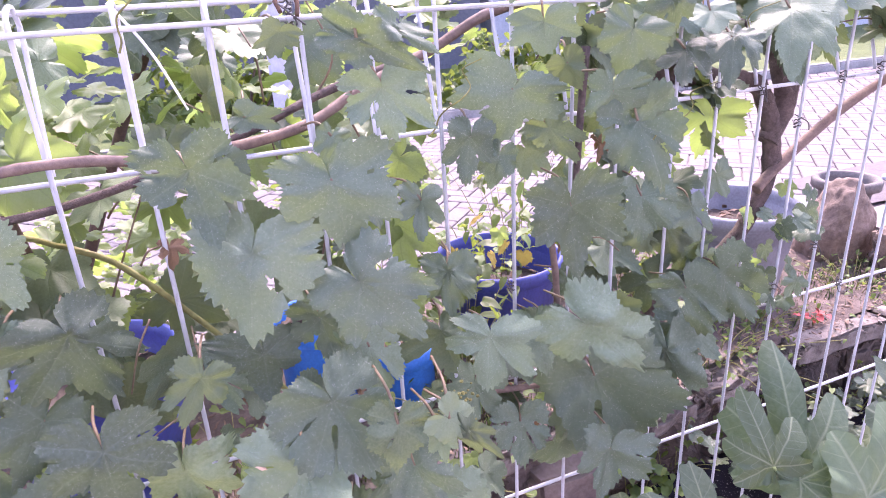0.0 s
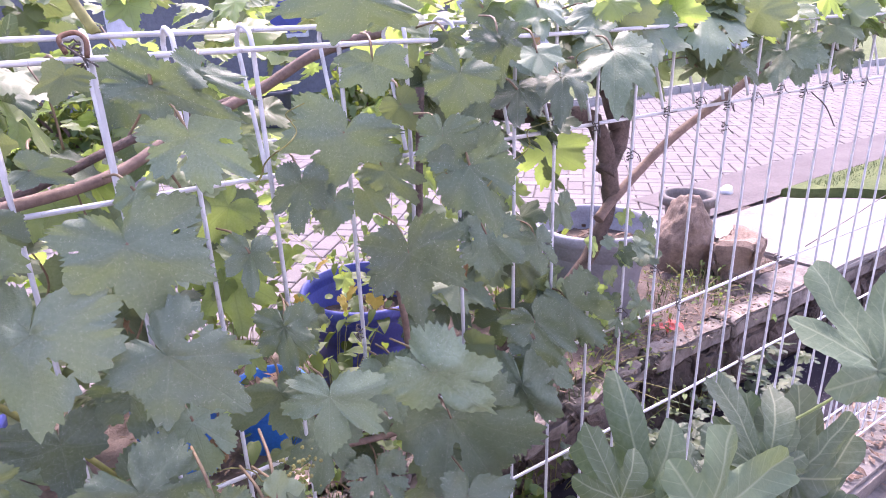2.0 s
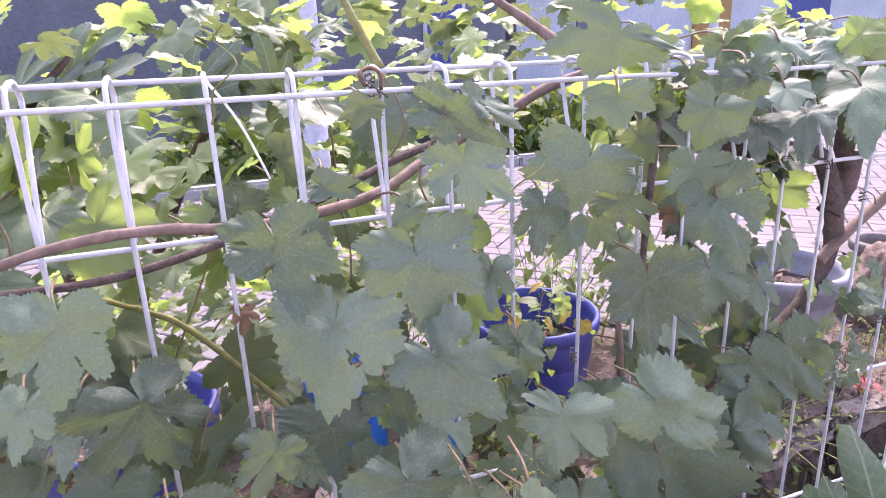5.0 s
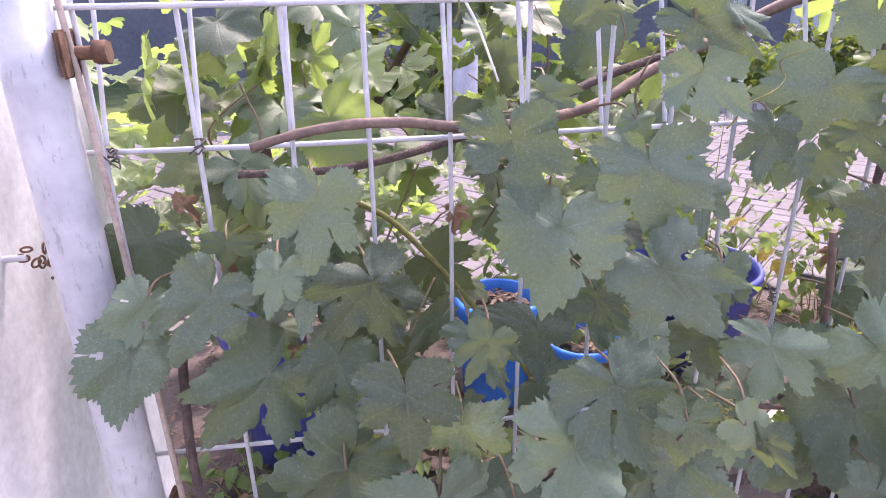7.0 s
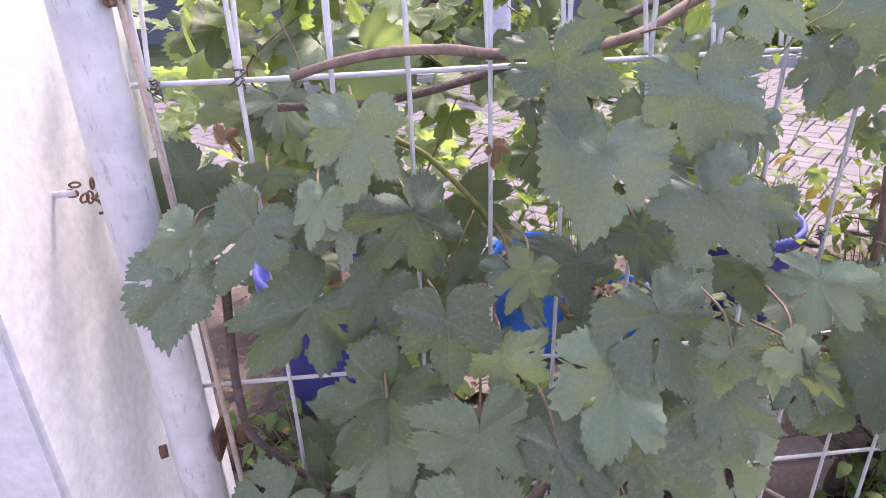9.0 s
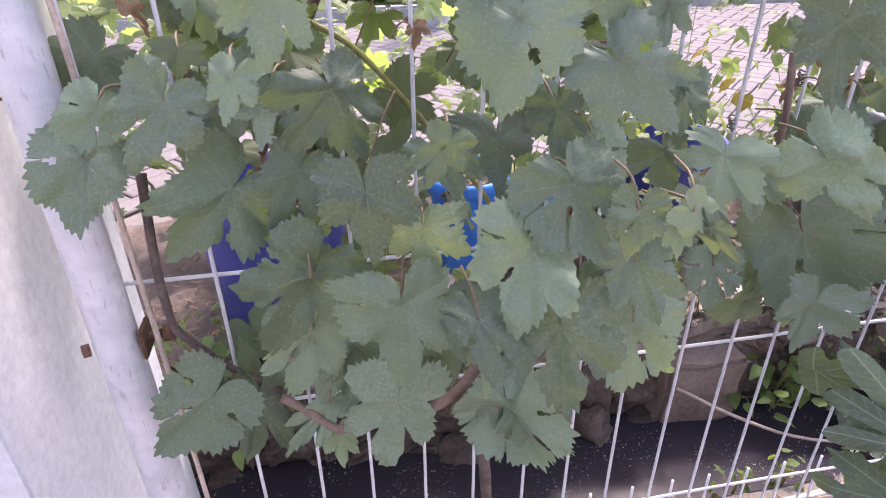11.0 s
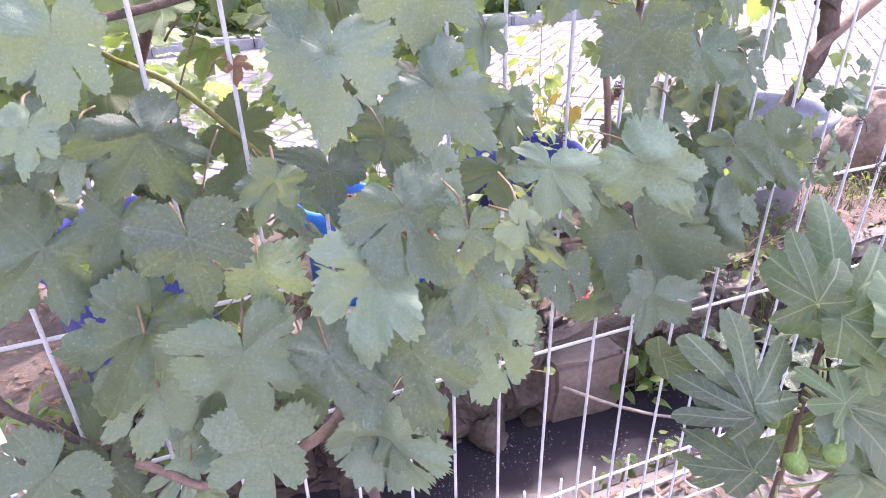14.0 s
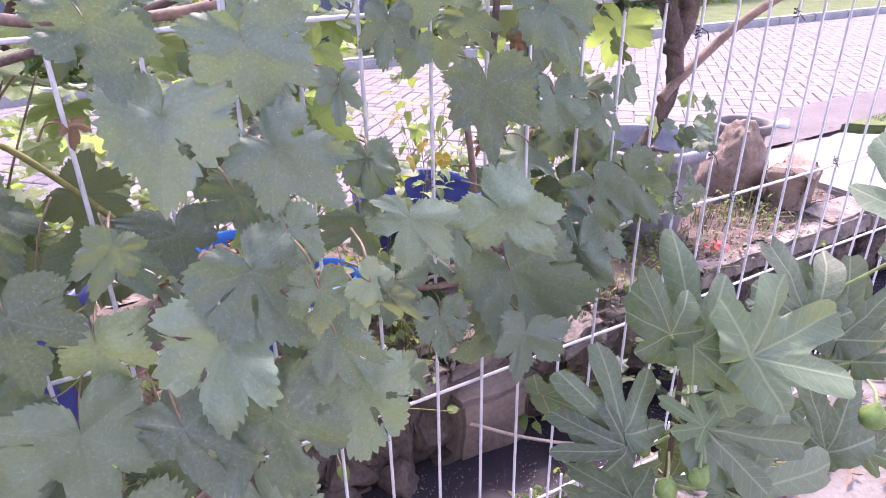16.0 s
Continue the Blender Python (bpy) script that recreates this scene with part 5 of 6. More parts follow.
# ---- pots ----
def pot(name, label, x, y, z, radius, height, material, rim=0.012, ribs=0, fill=0.75, taper=0.78, group="", tilt=0.0, sticker=False):
    ob = thing(name, label, "plant pot", (x, y, z), group)
    ob.rotation_euler = (radians(tilt), radians(tilt * 0.5), 0)
    w = 0.006
    r0 = radius * taper
    prof = [(0.002, 0.0), (r0 - 0.01, 0.0), (r0, 0.01), (radius - 0.012, height - 0.05), (radius - 0.008, height - 0.045)]
    prof += [(radius + rim, height - 0.042), (radius + rim + 0.002, height - 0.008), (radius + rim - 0.003, height), (radius - w, height - 0.001), (radius - w - 0.004, height - 0.03),
             (radius - 0.016, height * fill), (0.002, height * fill)]
    part("body", lathe(prof, 48, None, 0.004, ribs), material, ob)
    bm = bmesh.new()
    bmesh.ops.create_grid(bm, x_segments=14, y_segments=14, size=1)
    for v in bm.verts:
        d = max(abs(v.co.x), abs(v.co.y))
        q = v.co.normalized() * d if d else v.co
        v.co = Vector((q.x * (radius - 0.018), q.y * (radius - 0.018), height * fill + 0.01 + 0.012 * noise.noise(q * 5 + Vector((x, y, 0)))))
    part("soil", smooth(bm), potting_mat, ob, "dark potting soil")
    litter = bmesh.new()
    for i in range(46):
        a, d = rnd.uniform(0, 6.3), (radius - 0.035) * math.sqrt(rnd.random())
        m = Matrix.Translation((d * math.cos(a), d * math.sin(a), height * fill + 0.026)) @ Euler((rnd.uniform(-0.6, 0.6), rnd.uniform(-0.6, 0.6), rnd.uniform(0, 6.3))).to_matrix().to_4x4() @ Matrix.Diagonal((rnd.uniform(0.005, 0.014), rnd.uniform(0.01, 0.03), 1, 1))
        litter.faces.new([litter.verts.new(m @ Vector(c)) for c in ((0, -1, 0), (0.7, -0.2, 0.005), (0.5, 0.6, 0), (0, 1, 0.005), (-0.6, 0.4, 0), (-0.6, -0.4, 0.005))])
    tagged(part("litter", litter, litter_mat, ob), "dry leaf bits on the soil", "", "", "stuff")
    if sticker:
        bm = bmesh.new()
        cols = []
        for i in range(7):
            a = radians(sticker + i * 2.2)
            cols.append([bm.verts.new(((radius + rim + 0.003) * math.cos(a), (radius + rim + 0.003) * math.sin(a), h)) for h in (height - 0.034, height - 0.014)])
        for c, d in zip(cols, cols[1:]):
            bm.faces.new((c[0], d[0], d[1], c[1]))
        part("sticker", bm, label_mat, ob, "small white price sticker")
    return ob


pot("plant_pot", "large grey plastic pot with ribbed sides and soil", 1.73, 1.565, BANK - 0.01, 0.21, 0.36, grey_pot_mat, 0.014, 6, 0.72, 0.74, "", 0, -72)
pot("plant_pot", "dusty grey-brown plastic pot standing behind the boulder", 2.62, 1.80, BANK - 0.01, 0.115, 0.255, concrete_mat, 0.02, 6, 0.5, 0.74)
pot("plant_pot", "dark blue plastic tub with soil and weeds", 0.84, 1.685, BANK - 0.01, 0.205, 0.30, blue_mat, 0.006, 0, 0.55, 0.84, "blue tubs on the bank")
pot("plant_pot", "dark blue plastic tub among the leaves", -0.31, 1.43, BANK - 0.01, 0.19, 0.37, blue_mat, 0.006, 0, 0.75, 0.86, "blue tubs on the bank")
pot("plant_pot", "large dark blue-grey pot standing on the verge across the street", 2.28, 6.72, BANK + 0.03, 0.20, 0.40, dark_pot_mat, 0.01, 0, 0.8, 0.8)
pot("bucket", "bright blue plastic bucket with soil half hidden by leaves", 0.205, 1.53, BANK - 0.01, 0.11, 0.31, bright_blue_mat, 0.006, 0, 0.86, 0.86)
pot("bucket", "low bright blue plastic bucket behind the leaves", 0.44, 1.50, BANK - 0.01, 0.10, 0.18, bright_blue_mat, 0.006, 0, 0.8, 0.86)

# ---- stones and litter ----
def settled(ob, place, label):
    ob.matrix_basis = pose(*place)
    return tagged(ob, label, "boulder")


egg = lump((0.150, 0.13, 0.255), 7, 0.42, 5, 0.11)
for v in egg.verts:
    low = 1.2 - 1.3 * v.co.z
    v.co.x, v.co.y = v.co.x * low, v.co.y * low
    v.co += v.normal * (0.008 * noise.noise(v.co * 38) + 0.012 * noise.noise(v.co * 13))
settled(part("boulder", egg, boulder_mat), (2.41, 1.67, BANK - 0.03, 6, -14, 25), "large smooth brown boulder with a dark foot beside the pot")
chunk = block((-0.10, -0.075, 0), (0.10, 0.075, 0.20), 0.018, None, 0.035, 9)
for v in chunk.verts:
    v.co.z *= 1 + 0.9 * v.co.x
    v.co += Vector((noise.noise(v.co * 40), noise.noise(v.co * 40 + Vector((3, 0, 0))), noise.noise(v.co * 40 + Vector((0, 3, 0))))) * 0.007
settled(part("boulder", smooth(chunk), boulder_mat), (2.43, 1.41, BANK - 0.03, 4, 8, 18), "broken brown stone with a slanting flat top on the bank")
settled(part("boulder", lump((0.05, 0.04, 0.04), 12, 0.3, 3, 0.35), white_wall_mat), (3.55, 2.19, BANK - 0.002, 0, 0, 20), "small white stone on the street")
slab = block((2.72, 1.16, BANK - 0.06), (3.66, 1.90, BANK + 0.02), 0.012, None, 0.008, 10)
for v in slab.verts:
    v.co.x += max(0, 1.90 - v.co.y) * (v.co.x - 2.72) / 0.94
tagged(part("concrete_slab", slab, slab_mat), "bright pale concrete slab bridging the ditch bank", "slab", "", "structure")
tagged(part("concrete_piece", block((2.36, 1.15, BANK - 0.05), (2.74, 1.33, BANK + 0.015), 0.02, None, 0.02, 8), coping_mat), "broken piece of pale concrete at the ditch edge", "concrete")

# coping stones and the stones of the ditch wall
ditch_wall = thing("wall_ditch", "old stone ditch wall with uneven joints and dark damp foot", "wall", (1.5, 1.24, -0.2), "", "structure")
do = Matrix.Translation(-Vector(ditch_wall.location))
srnd = random.Random(5)
x = -1.2
while x < 3.2:
    w = srnd.uniform(0.12, 0.42)
    low = srnd.uniform(0.0, 0.05)
    firm = x > 1.25
    if firm:
        w = srnd.uniform(0.4, 0.6)
    bm = block((x + 0.004, 1.145 + srnd.uniform(-0.02, 0.045), 0.225 + srnd.uniform(-0.03, 0.012)), (x + w - 0.008, 1.26 + srnd.uniform(-0.05, 0.04), BANK - low), 0.02, None, 0.030, 9) if not firm else block((x + 0.002, 1.15 + srnd.uniform(-0.006, 0.006), 0.232), (x + w - 0.002, 1.235, BANK + srnd.uniform(-0.004, 0.004)), 0.010, None, 0.009, 12)
    if not firm:
        bmesh.ops.rotate(bm, verts=bm.verts, cent=(x + w / 2, 1.2, 0.26), matrix=Euler((srnd.uniform(-0.12, 0.12), srnd.uniform(-0.08, 0.08), srnd.uniform(-0.12, 0.12))).to_matrix())
    bm.transform(do)
    part("coping_stone", smooth(bm), coping_mat, ditch_wall, "pale worn coping stone")
    x += w
for z0, z1 in ((-0.2, -0.02), (-0.02, 0.22)):
    x = -1.3
    while x < 3.2:
        w = srnd.uniform(0.14, 0.34)
        bm = block((x + 0.007, 1.165 + srnd.uniform(-0.018, 0.02), z0 + 0.006), (x + w - 0.007, 1.30, z1 - 0.006 + srnd.uniform(-0.03, 0.0)), 0.014, None, 0.035, 10)
        for v in bm.verts:
            v.co += Vector((noise.noise(v.co * 31), noise.noise(v.co * 31 + Vector((5, 0, 0))), noise.noise(v.co * 31 + Vector((0, 5, 0))))) * 0.016
        bm.transform(do)
        part("stone", bm, stone_mat, ditch_wall)
        x += w
part("mortar", block(do @ Vector((-6, 1.20, -0.3)), do @ Vector((9, 1.29, 0.25))), mortar_mat, ditch_wall, "dark mortar behind the stones")
part("plaster", block(do @ Vector((0.66, 1.128, -0.19)), do @ Vector((0.905, 1.21, 0.165)), 0.02, None, 0.018, 8), plaster_mat, ditch_wall, "brown plastered patch of the ditch wall")
for px, py, size, seed in ((0.485, 1.165, (0.085, 0.06, 0.09), 21), (0.30, 1.16, (0.09, 0.06, 0.08), 25), (0.12, 1.15, (0.10, 0.07, 0.07), 28)):
    ob = tagged(part("boulder", lump(size, seed, 0.25, 4, 0.38), stone_mat), "dark damp rough stone lying in the ditch", "boulder")
    ob.matrix_basis = pose(px, py, WATER - 0.05, 8, 5, seed * 20)


def lying_stick(label, pts, r, material):
    return tagged(part("stick", tube(pts, r, r * 0.7, 7, 5, True, 0.08), material), label, "stick")


lying_stick("pale dry stick leaning over the ditch water", [(0.70, 1.13, 0.09), (0.85, 1.05, 0.03), (1.02, 0.98, -0.01), (1.30, 0.93, -0.03)], 0.0055, bamboo_mat)
lying_stick("thin dry branch on the ledge by the fence foot", [(0.55, 0.74, 0.125), (0.75, 0.73, 0.132), (0.95, 0.745, 0.135), (1.2, 0.735, 0.128)], 0.006, bamboo_mat)
lying_stick("thin dry branch on the ledge by the fence foot", [(0.62, 0.69, 0.126), (0.80, 0.715, 0.14), (1.0, 0.70, 0.128)], 0.005, cane_mat)


# ---- small plants ----
def weed_clump(label, x, y, z, n, spread, height, sizes, material=None, name="weed"):
    ob = thing(name, label, "weed", (x, y, z))
    bases, poses = [], []
    stems = bmesh.new()
    for _ in range(n):
        px, py, pz = rnd.gauss(0, spread), rnd.gauss(0, spread), abs(rnd.gauss(height * 0.5, height * 0.35)) + 0.01
        bases.append(simple_leaf)
        poses.append(wild_leaf(px, py, pz, rnd.uniform(*sizes), None, 0.7))
        if _ % 4 == 0:
            tube([(px * 0.4, py * 0.4, -0.01), (px * 0.6, py * 0.6, pz * 0.6), (px, py, pz)], 0.0016, 0.001, 4, 2, True, 0, stems)
    mesh = scatter_mesh("foliage", bases, poses)
    if material:
        mesh.materials.clear()
        mesh.materials.append(material)
    tagged(part("foliage", mesh, None, ob), "", "", "", "stuff")
    tagged(part("stem", stems, shoot_mat, ob), "", "", "", "stuff")
    return ob


weed_clump("bright green broad-leaved weed growing behind the fence", 0.60, 1.45, BANK, 130, 0.10, 0.48, (0.03, 0.06))
weed_clump("bright green broad-leaved weed growing on the bank", 0.45, 1.98, BANK, 150, 0.15, 0.5, (0.04, 0.07))
weed_clump("tall yellow-green weed behind the blue tub", 1.08, 2.0, BANK, 170, 0.16, 0.5, (0.035, 0.065))
weed_clump("tall yellow-green weed beside the grey pot", 1.42, 1.75, BANK, 120, 0.10, 0.40, (0.03, 0.055))
weed_clump("yellow-green weed growing in the blue tub", 0.82, 1.66, BANK + 0.23, 45, 0.08, 0.16, (0.03, 0.05))
weed_clump("small green weeds beside the grey pot", 1.62, 1.35, BANK, 130, 0.09, 0.08, (0.01, 0.024))
weed_clump("small green weeds between the stones", 2.15, 1.38, BANK, 150, 0.12, 0.06, (0.01, 0.022))
weed_clump("low weeds on the bank edge", 1.38, 1.26, BANK, 150, 0.12, 0.06, (0.01, 0.024))
weed_clump("small red-leaved plant on the soil", 1.79, 1.25, BANK, 14, 0.018, 0.05, (0.015, 0.03), red_mat, "red_plant")
weed_clump("small red fallen flowers on the coping", 0.84, 1.24, BANK, 9, 0.02, 0.02, (0.02, 0.035), red_mat, "red_plant")
weed_clump("pale green weed rooted in the ditch wall", 0.98, 1.12, 0.0, 34, 0.05, 0.12, (0.03, 0.055))
weed_clump("leafy weed hanging over the ditch", 1.45, 1.14, 0.06, 60, 0.09, 0.14, (0.012, 0.03))
weed_clump("leafy weed hanging over the ditch", 1.85, 1.14, 0.06, 60, 0.12, 0.14, (0.012, 0.03))
weed_clump("small bright weed by the fence foot", 0.78, 0.80, LEDGE - 0.05, 16, 0.025, 0.09, (0.02, 0.035))
weed_clump("small bright weed by the fence foot", 0.66, 0.81, LEDGE - 0.05, 12, 0.02, 0.06, (0.02, 0.03))
weed_clump("green weeds under the vine near the post", -0.22, 1.2, BANK - 0.05, 60, 0.12, 0.12, (0.03, 0.05))
weed_clump("green weeds along the coping near the post", -0.42, 1.20, BANK - 0.02, 110, 0.10, 0.10, (0.02, 0.045))
weed_clump("green weeds along the coping under the vine", 0.30, 1.20, BANK - 0.02, 110, 0.12, 0.09, (0.02, 0.04))
weed_clump("dark weeds hanging from the ditch wall", 1.15, 1.15, 0.03, 50, 0.06, 0.14, (0.012, 0.03))
weed_clump("low weeds on the soil beside the blue tub", -0.05, 1.35, BANK, 90, 0.12, 0.10, (0.02, 0.04))
weed_clump("low weeds on the soil beside the blue tub", 0.60, 1.33, BANK, 90, 0.10, 0.10, (0.02, 0.035))
weed_clump("yellow-green weed on the bank behind the tubs", 1.25, 2.0, BANK, 70, 0.16, 0.25, (0.04, 0.07))
weed_clump("pale weed in front of the vine trunk", 1.35, 1.50, BANK, 60, 0.10, 0.22, (0.03, 0.06))

# litter on the bank
bm = bmesh.new()
for _ in range(1800):
    px, py = rnd.uniform(-0.7, 2.7), rnd.uniform(1.15, 1.95)
    m = Matrix.Translation((px, py, BANK + rnd.uniform(0.004, 0.02))) @ Euler((rnd.uniform(-0.5, 0.5), rnd.uniform(-0.5, 0.5), rnd.uniform(0, 6.3))).to_matrix().to_4x4() @ Matrix.Diagonal((rnd.uniform(0.004, 0.010), rnd.uniform(0.007, 0.02), 1, 1))
    vs = [bm.verts.new(m @ Vector(c)) for c in ((0, -1, 0), (0.7, -0.2, 0.004), (0.5, 0.6, 0), (0, 1, 0.004), (-0.6, 0.4, 0), (-0.6, -0.4, 0.004))]
    bm.faces.new(vs)
for _ in range(900):
    on_ledge = rnd.random() < 0.5
    px, py = rnd.uniform(-0.3, 2.2), rnd.uniform(0.58, 0.76) if on_ledge else rnd.uniform(0.1, 0.55)
    m = Matrix.Translation((px, py, (LEDGE if on_ledge else LEDGE - 0.06) + rnd.uniform(0.006, 0.016))) @ Euler((rnd.uniform(-0.5, 0.5), rnd.uniform(-0.5, 0.5), rnd.uniform(0, 6.3))).to_matrix().to_4x4() @ Matrix.Diagonal((rnd.uniform(0.004, 0.012), rnd.uniform(0.008, 0.028), 1, 1))
    bm.faces.new([bm.verts.new(m @ Vector(c)) for c in ((0, -1, 0), (0.7, -0.2, 0.004), (0.5, 0.6, 0), (0, 1, 0.004), (-0.6, 0.4, 0), (-0.6, -0.4, 0.004))])
tagged(part("leaf_litter", bm, litter_mat), "dry brown fallen leaves scattered over the soil", "leaf litter", "", "stuff")
for i, (px, py, tx) in enumerate(((0.02, 1.35, 20), (0.14, 1.42, 70), (0.46, 1.30, 120), (0.93, 1.24, 30))):
    bm = bmesh.new()
    bmesh.ops.create_grid(bm, x_segments=8, y_segments=8, size=0.055)
    for v in bm.verts:
        v.co.z = 0.02 * noise.noise(v.co * 30 + Vector((i, 0, 0)))
        v.co.x *= 1 + 0.3 * noise.noise(v.co * 20)
    bmesh.ops.solidify(bm, geom=bm.faces[:], thickness=0.0015)
    ob = tagged(part("paper_scrap", smooth(bm), pink_mat), "crumpled pale pink scrap lying on the soil", "paper")
    ob.matrix_basis = pose(px, py, BANK + 0.02, 6, 4, tx)

# clods and broken stones along the edge of the bank
rubble = bmesh.new()
for _ in range(420):
    px, py = rnd.uniform(0.1, 2.8), 1.14 + abs(rnd.gauss(0, 0.09))
    r = rnd.uniform(0.003, 0.012) * (1.5 if rnd.random() < 0.1 else 1)
    bmesh.ops.create_icosphere(rubble, subdivisions=1, radius=r, matrix=Matrix.Translation((px, py, BANK - 0.012 + rnd.uniform(-0.01, 0.012))) @ Euler((rnd.uniform(0, 6), rnd.uniform(0, 6), 0)).to_matrix().to_4x4() @ Matrix.Diagonal((1.3, 0.9, 0.6, 1)))
for v in rubble.verts:
    v.co += Vector((noise.noise(v.co * 90), noise.noise(v.co * 90 + Vector((3, 0, 0))), noise.noise(v.co * 90 + Vector((0, 4, 0))))) * 0.006
tagged(part("rubble", rubble, coping_mat), "small brown clods and stone chips along the ditch edge", "rubble", "", "stuff")

# grass blades on the bank, the verge patch and the far verge
bm = bmesh.new()
for region, n, h in (((1.3, 2.7, 1.24, 1.9, BANK), 650, 0.03), ((0.2, 1.3, 1.15, 1.35, BANK), 500, 0.05), ((3.95, 6.5, 1.72, 1.94, BANK + 0.05), 2600, 0.018), ((1.9, 2.5, 1.35, 1.55, BANK), 200, 0.05)):
    for _ in range(n):
        px, py, a = rnd.uniform(*region[:2]), rnd.uniform(*region[2:4]), rnd.uniform(0, 6.3)
        hh, w = h * rnd.uniform(0.5, 1.4), 0.0018
        dx, dy = math.cos(a), math.sin(a)
        v = [bm.verts.new((px - dy * w, py + dx * w, region[4] - 0.01)), bm.verts.new((px + dy * w, py - dx * w, region[4] - 0.01)), bm.verts.new((px + dx * hh * 0.4, py + dy * hh * 0.4, region[4] + hh))]
        bm.faces.new(v)
tagged(part("grass", bm, grass_mat), "short sparse green grass blades", "grass", "", "stuff")

# ---- far side of the street ----
kerb = thing("kerb", "row of dark grey kerb stones along the far side of the street", "kerb", (0, 5.64, BANK), "", "structure")
kerb_mesh = None
for i in range(34):
    if kerb_mesh is None:
        bm = block((0.005, -0.06, -0.05), (0.795, 0.07, 0.10), 0.02)
        kerb_mesh = bpy.data.meshes.new("kerb_stone")
        bm.to_mesh(kerb_mesh)
        bm.free()
    ob = part("kerb_stone", kerb_mesh, kerb_mat, kerb)
    ob.matrix_basis = Matrix.Translation((-6 + 0.8 * i, 0, 0))


def bush(label, x, y, z, n, sx, sy, sz, sizes, mat=None):
    ob = thing("bush", label, "bush", (x, y, z))
    bases, poses = [], []
    for _ in range(n):
        while True:
            q = Vector((rnd.uniform(-1, 1), rnd.uniform(-1, 1), rnd.uniform(0, 1)))
            if q.length < 0.75 + 0.35 * noise.noise(q * 2.5 + Vector((x, y, 0))) + 0.15:
                break
        bases.append(simple_leaf)
        poses.append(wild_leaf(q.x * sx, q.y * sy, q.z * sz, rnd.uniform(*sizes), None, 0.5))
    part("crown", scatter_mesh("crown", bases, poses), None, ob)
    stems = bmesh.new()
    for i in range(6):
        tube([(0.1 * math.cos(i), 0.1 * math.sin(i), -0.05), (0.3 * sx * math.cos(i), 0.3 * sy * math.sin(i), sz * 0.4), (0.6 * sx * math.cos(i), 0.6 * sy * math.sin(i), sz * 0.8)], 0.02, 0.006, 6, 3, True, 0, stems)
    part("branch", stems, fig_stem_mat, ob)


bush("pale flowering bush across the street", 3.5, 6.4, BANK, 900, 1.1, 0.6, 0.8, (0.08, 0.16))
bush("yellow-green bush across the street", 6.0, 7.6, BANK, 900, 1.4, 0.7, 0.9, (0.08, 0.16))
bush("green bush across the street", 0.5, 6.5, BANK, 900, 1.3, 0.6, 1.0, (0.08, 0.16))
bush("green bush across the street", 9.5, 8.6, BANK, 900, 1.6, 0.8, 0.9, (0.08, 0.16))


def house(label, x0, x1, y, height, wall_material, doors, windows):
    ob = thing("house", label, "house", ((x0 + x1) / 2, y, BANK))
    o = Matrix.Translation(-Vector(ob.location))
    bm = block((x0, y, BANK - 0.1), (x1, y + 5, BANK + height))
    bm.transform(o)
    part("wall", bm, wall_material, ob)
    bm = block((x0 - 0.5, y - 0.7, BANK + height), (x1 + 0.5, y + 5.5, BANK + height + 0.25), 0.05)
    bm.transform(o)
    part("roof", bm, roof_mat, ob)
    for a, b, mat, text in doors:
        bm = block((a, y - 0.06, BANK), (b, y - 0.004, BANK + 2.1), 0.01)
        bm.transform(o)
        part("door", bm, mat, ob, text)
    for a, b in windows:
        bm = block((a, y - 0.05, BANK + 0.9), (b, y - 0.004, BANK + 2.1), 0.01)
        bm.transform(o)
        frame_part = part("window", bm, house_pale_mat, ob, "pale window frame")
        bm = block((a + 0.06, y - 0.056, BANK + 0.96), (b - 0.06, y - 0.052, BANK + 2.04), 0.001)
        bm.transform(o)
        part("pane", bm, blue_mat, frame_part, "dark window pane")
    return ob


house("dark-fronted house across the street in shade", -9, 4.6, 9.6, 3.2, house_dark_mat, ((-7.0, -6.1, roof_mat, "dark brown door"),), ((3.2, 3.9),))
house("grey house with an orange-brown door across the street", 5.2, 17, 10.4, 3.2, house_pale_mat, ((9.0, 9.9, orange_mat, "orange-brown door"), (6.4, 7.2, house_dark_mat, "dark doorway")), ((11.2, 12.6),))
for px, py, label in ((0.75, 5.2, "pale weathered utility post beside the street"), (6.3, 6.9, "grey post beside the street")):
    ob = thing("post", label, "post", (px, py, BANK))
    part("shaft", tube([(0, 0, -0.1), (0, 0, 1.5), (0, 0, 3.2)], 0.10 if px < 2 else 0.06, None, 14, 3), house_pale_mat, ob)

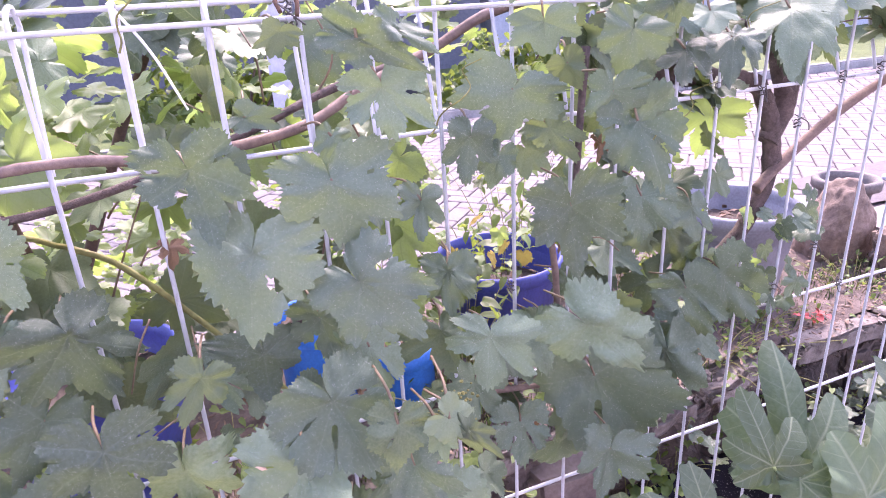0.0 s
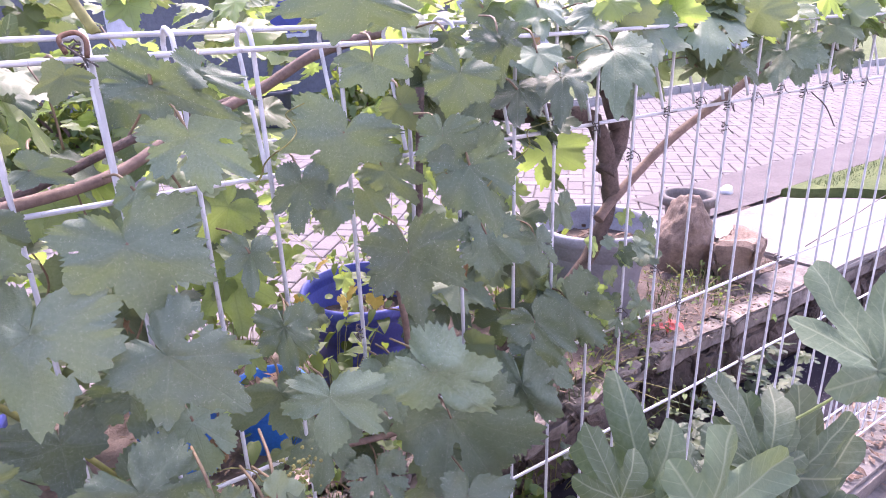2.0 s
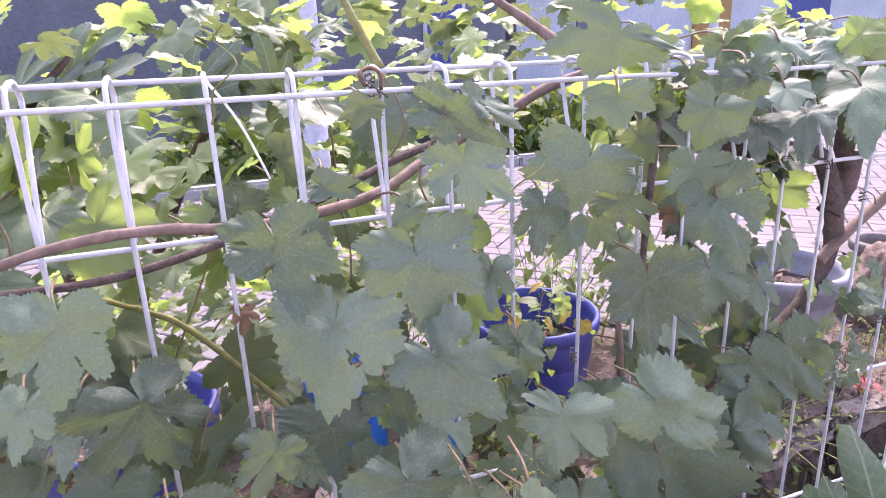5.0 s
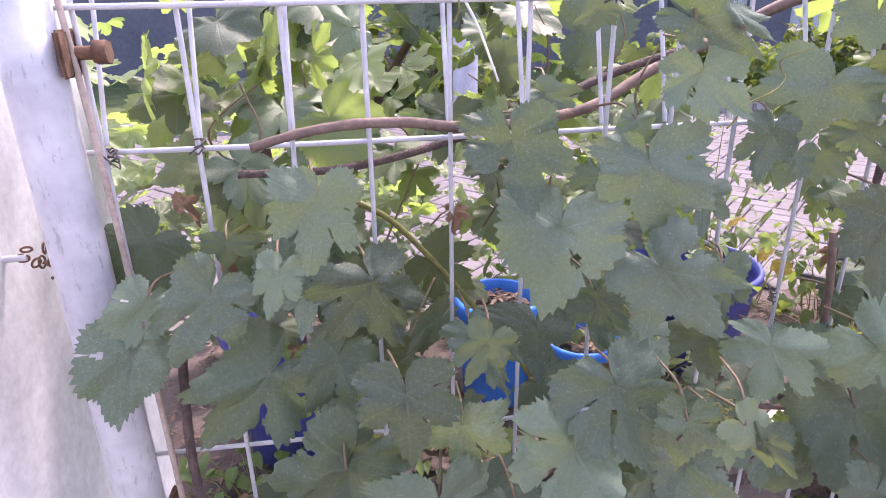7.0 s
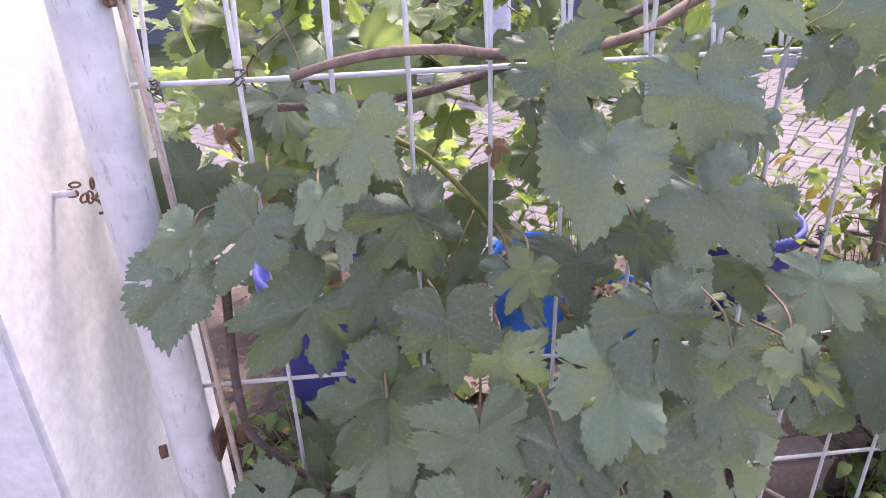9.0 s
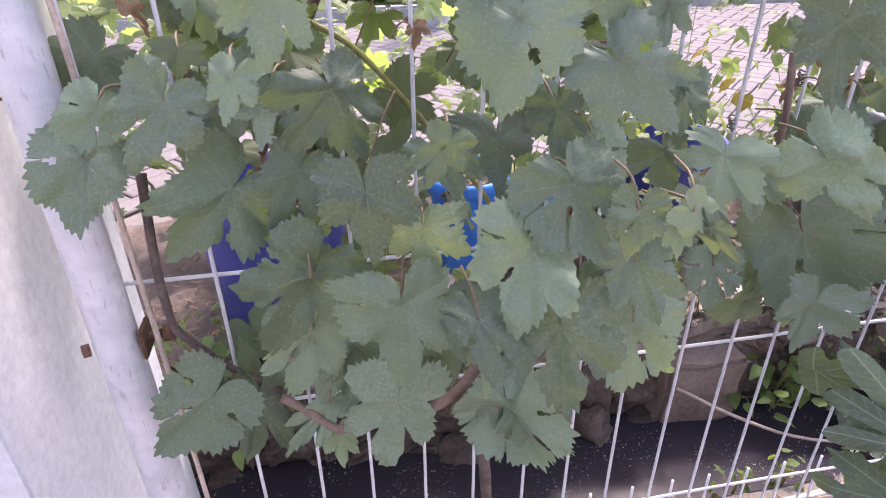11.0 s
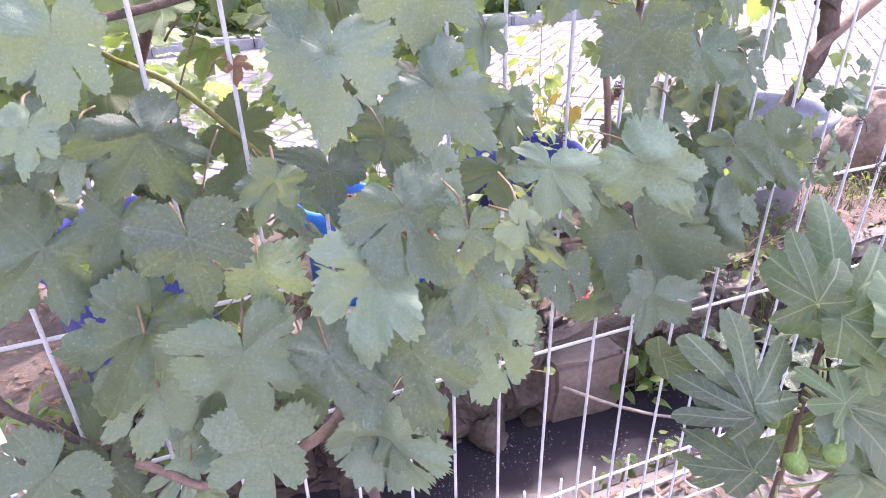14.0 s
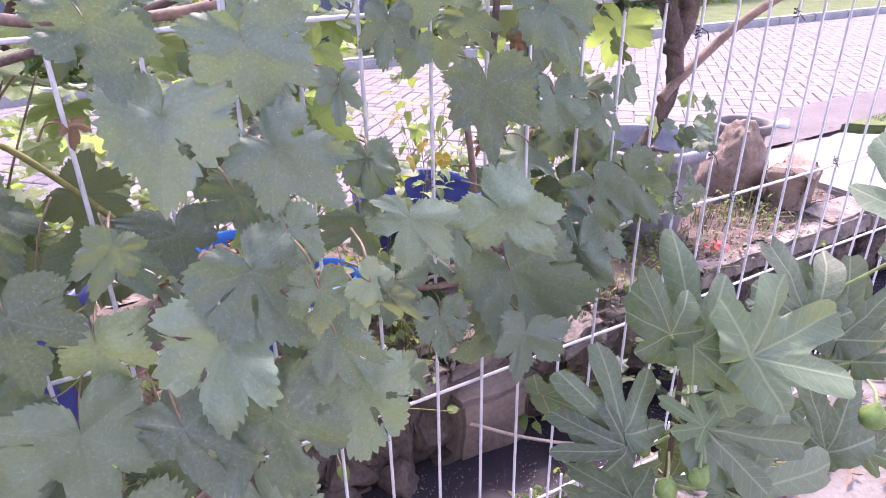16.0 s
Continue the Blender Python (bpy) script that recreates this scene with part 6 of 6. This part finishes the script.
# ---- street pavers: herringbone, turned to the fence ----
street = thing("street", "street of grey-pink concrete pavers in a herringbone bond", "street", (3, 3, BANK), "", "structure")
LONG, SHORT, TURNED = 0.21, 0.105, radians(45)
paver_mesh = None
far_verts, far_faces = [], []
ca, sa = math.cos(TURNED), math.sin(TURNED)
near_count = 0


def paver_box(w, h):
    g = 0.004
    b = 0.006
    lo, hi = [(g, g), (w - g, g), (w - g, h - g), (g, h - g)], [(g + b, g + b), (w - g - b, g + b), (w - g - b, h - g - b), (g + b, h - g - b)]
    return [(x, y, -0.012) for x, y in lo] + [(x, y, -0.004) for x, y in lo] + [(x, y, 0.0) for x, y in hi]


BOX_FACES = [(8, 9, 10, 11)] + [(a + 4 * l, (a + 1) % 4 + 4 * l, (a + 1) % 4 + 4 * l + 4, a + 4 * l + 4) for l in (0, 1) for a in range(4)]
meshes = {}
for key, (w, h) in (("flat", (LONG, SHORT)), ("upright", (SHORT, LONG))):
    meshes[key] = bpy.data.meshes.new("paver")
    meshes[key].from_pydata(paver_box(w, h), [], BOX_FACES)
S = SHORT
prnd = random.Random(8)
for i in range(-110, 200):
    for j in range(-80, 200):
        # cell (i, j) of a square grid; the bond repeats every four cells along each diagonal step
        r = (i - j) % 4
        if r == 0:
            key, w, h = "flat", LONG, SHORT
        elif r == 3:
            key, w, h = "upright", SHORT, LONG
        else:
            continue
        u, v = i * S, j * S
        x, y = u * ca - v * sa, u * sa + v * ca
        if not (-3.5 < x < 13 and 2.0 < y < 5.56):
            continue
        z = prnd.uniform(-0.002, 0.002)
        if 1.6 < x < 4.3 and y < 3.6 and near_count < 300:
            ob = part("paver", meshes[key], paver_mat, street)
            ob.matrix_basis = Matrix.Translation((x - 3, y - 3, z)) @ Matrix.Rotation(TURNED, 4, "Z")
            near_count += 1
        else:
            base = len(far_verts)
            for a, b, c in paver_box(w, h):
                far_verts.append((x + a * ca - b * sa - 3, y + a * sa + b * ca - 3, c + z))
            far_faces += [tuple(base + q for q in f) for f in BOX_FACES]
mesh = bpy.data.meshes.new("paver_field")
mesh.from_pydata(far_verts, [], far_faces)
tagged(part("paver_field", mesh, paver_mat, street), "the rest of the street's pavers", "", "", "stuff")
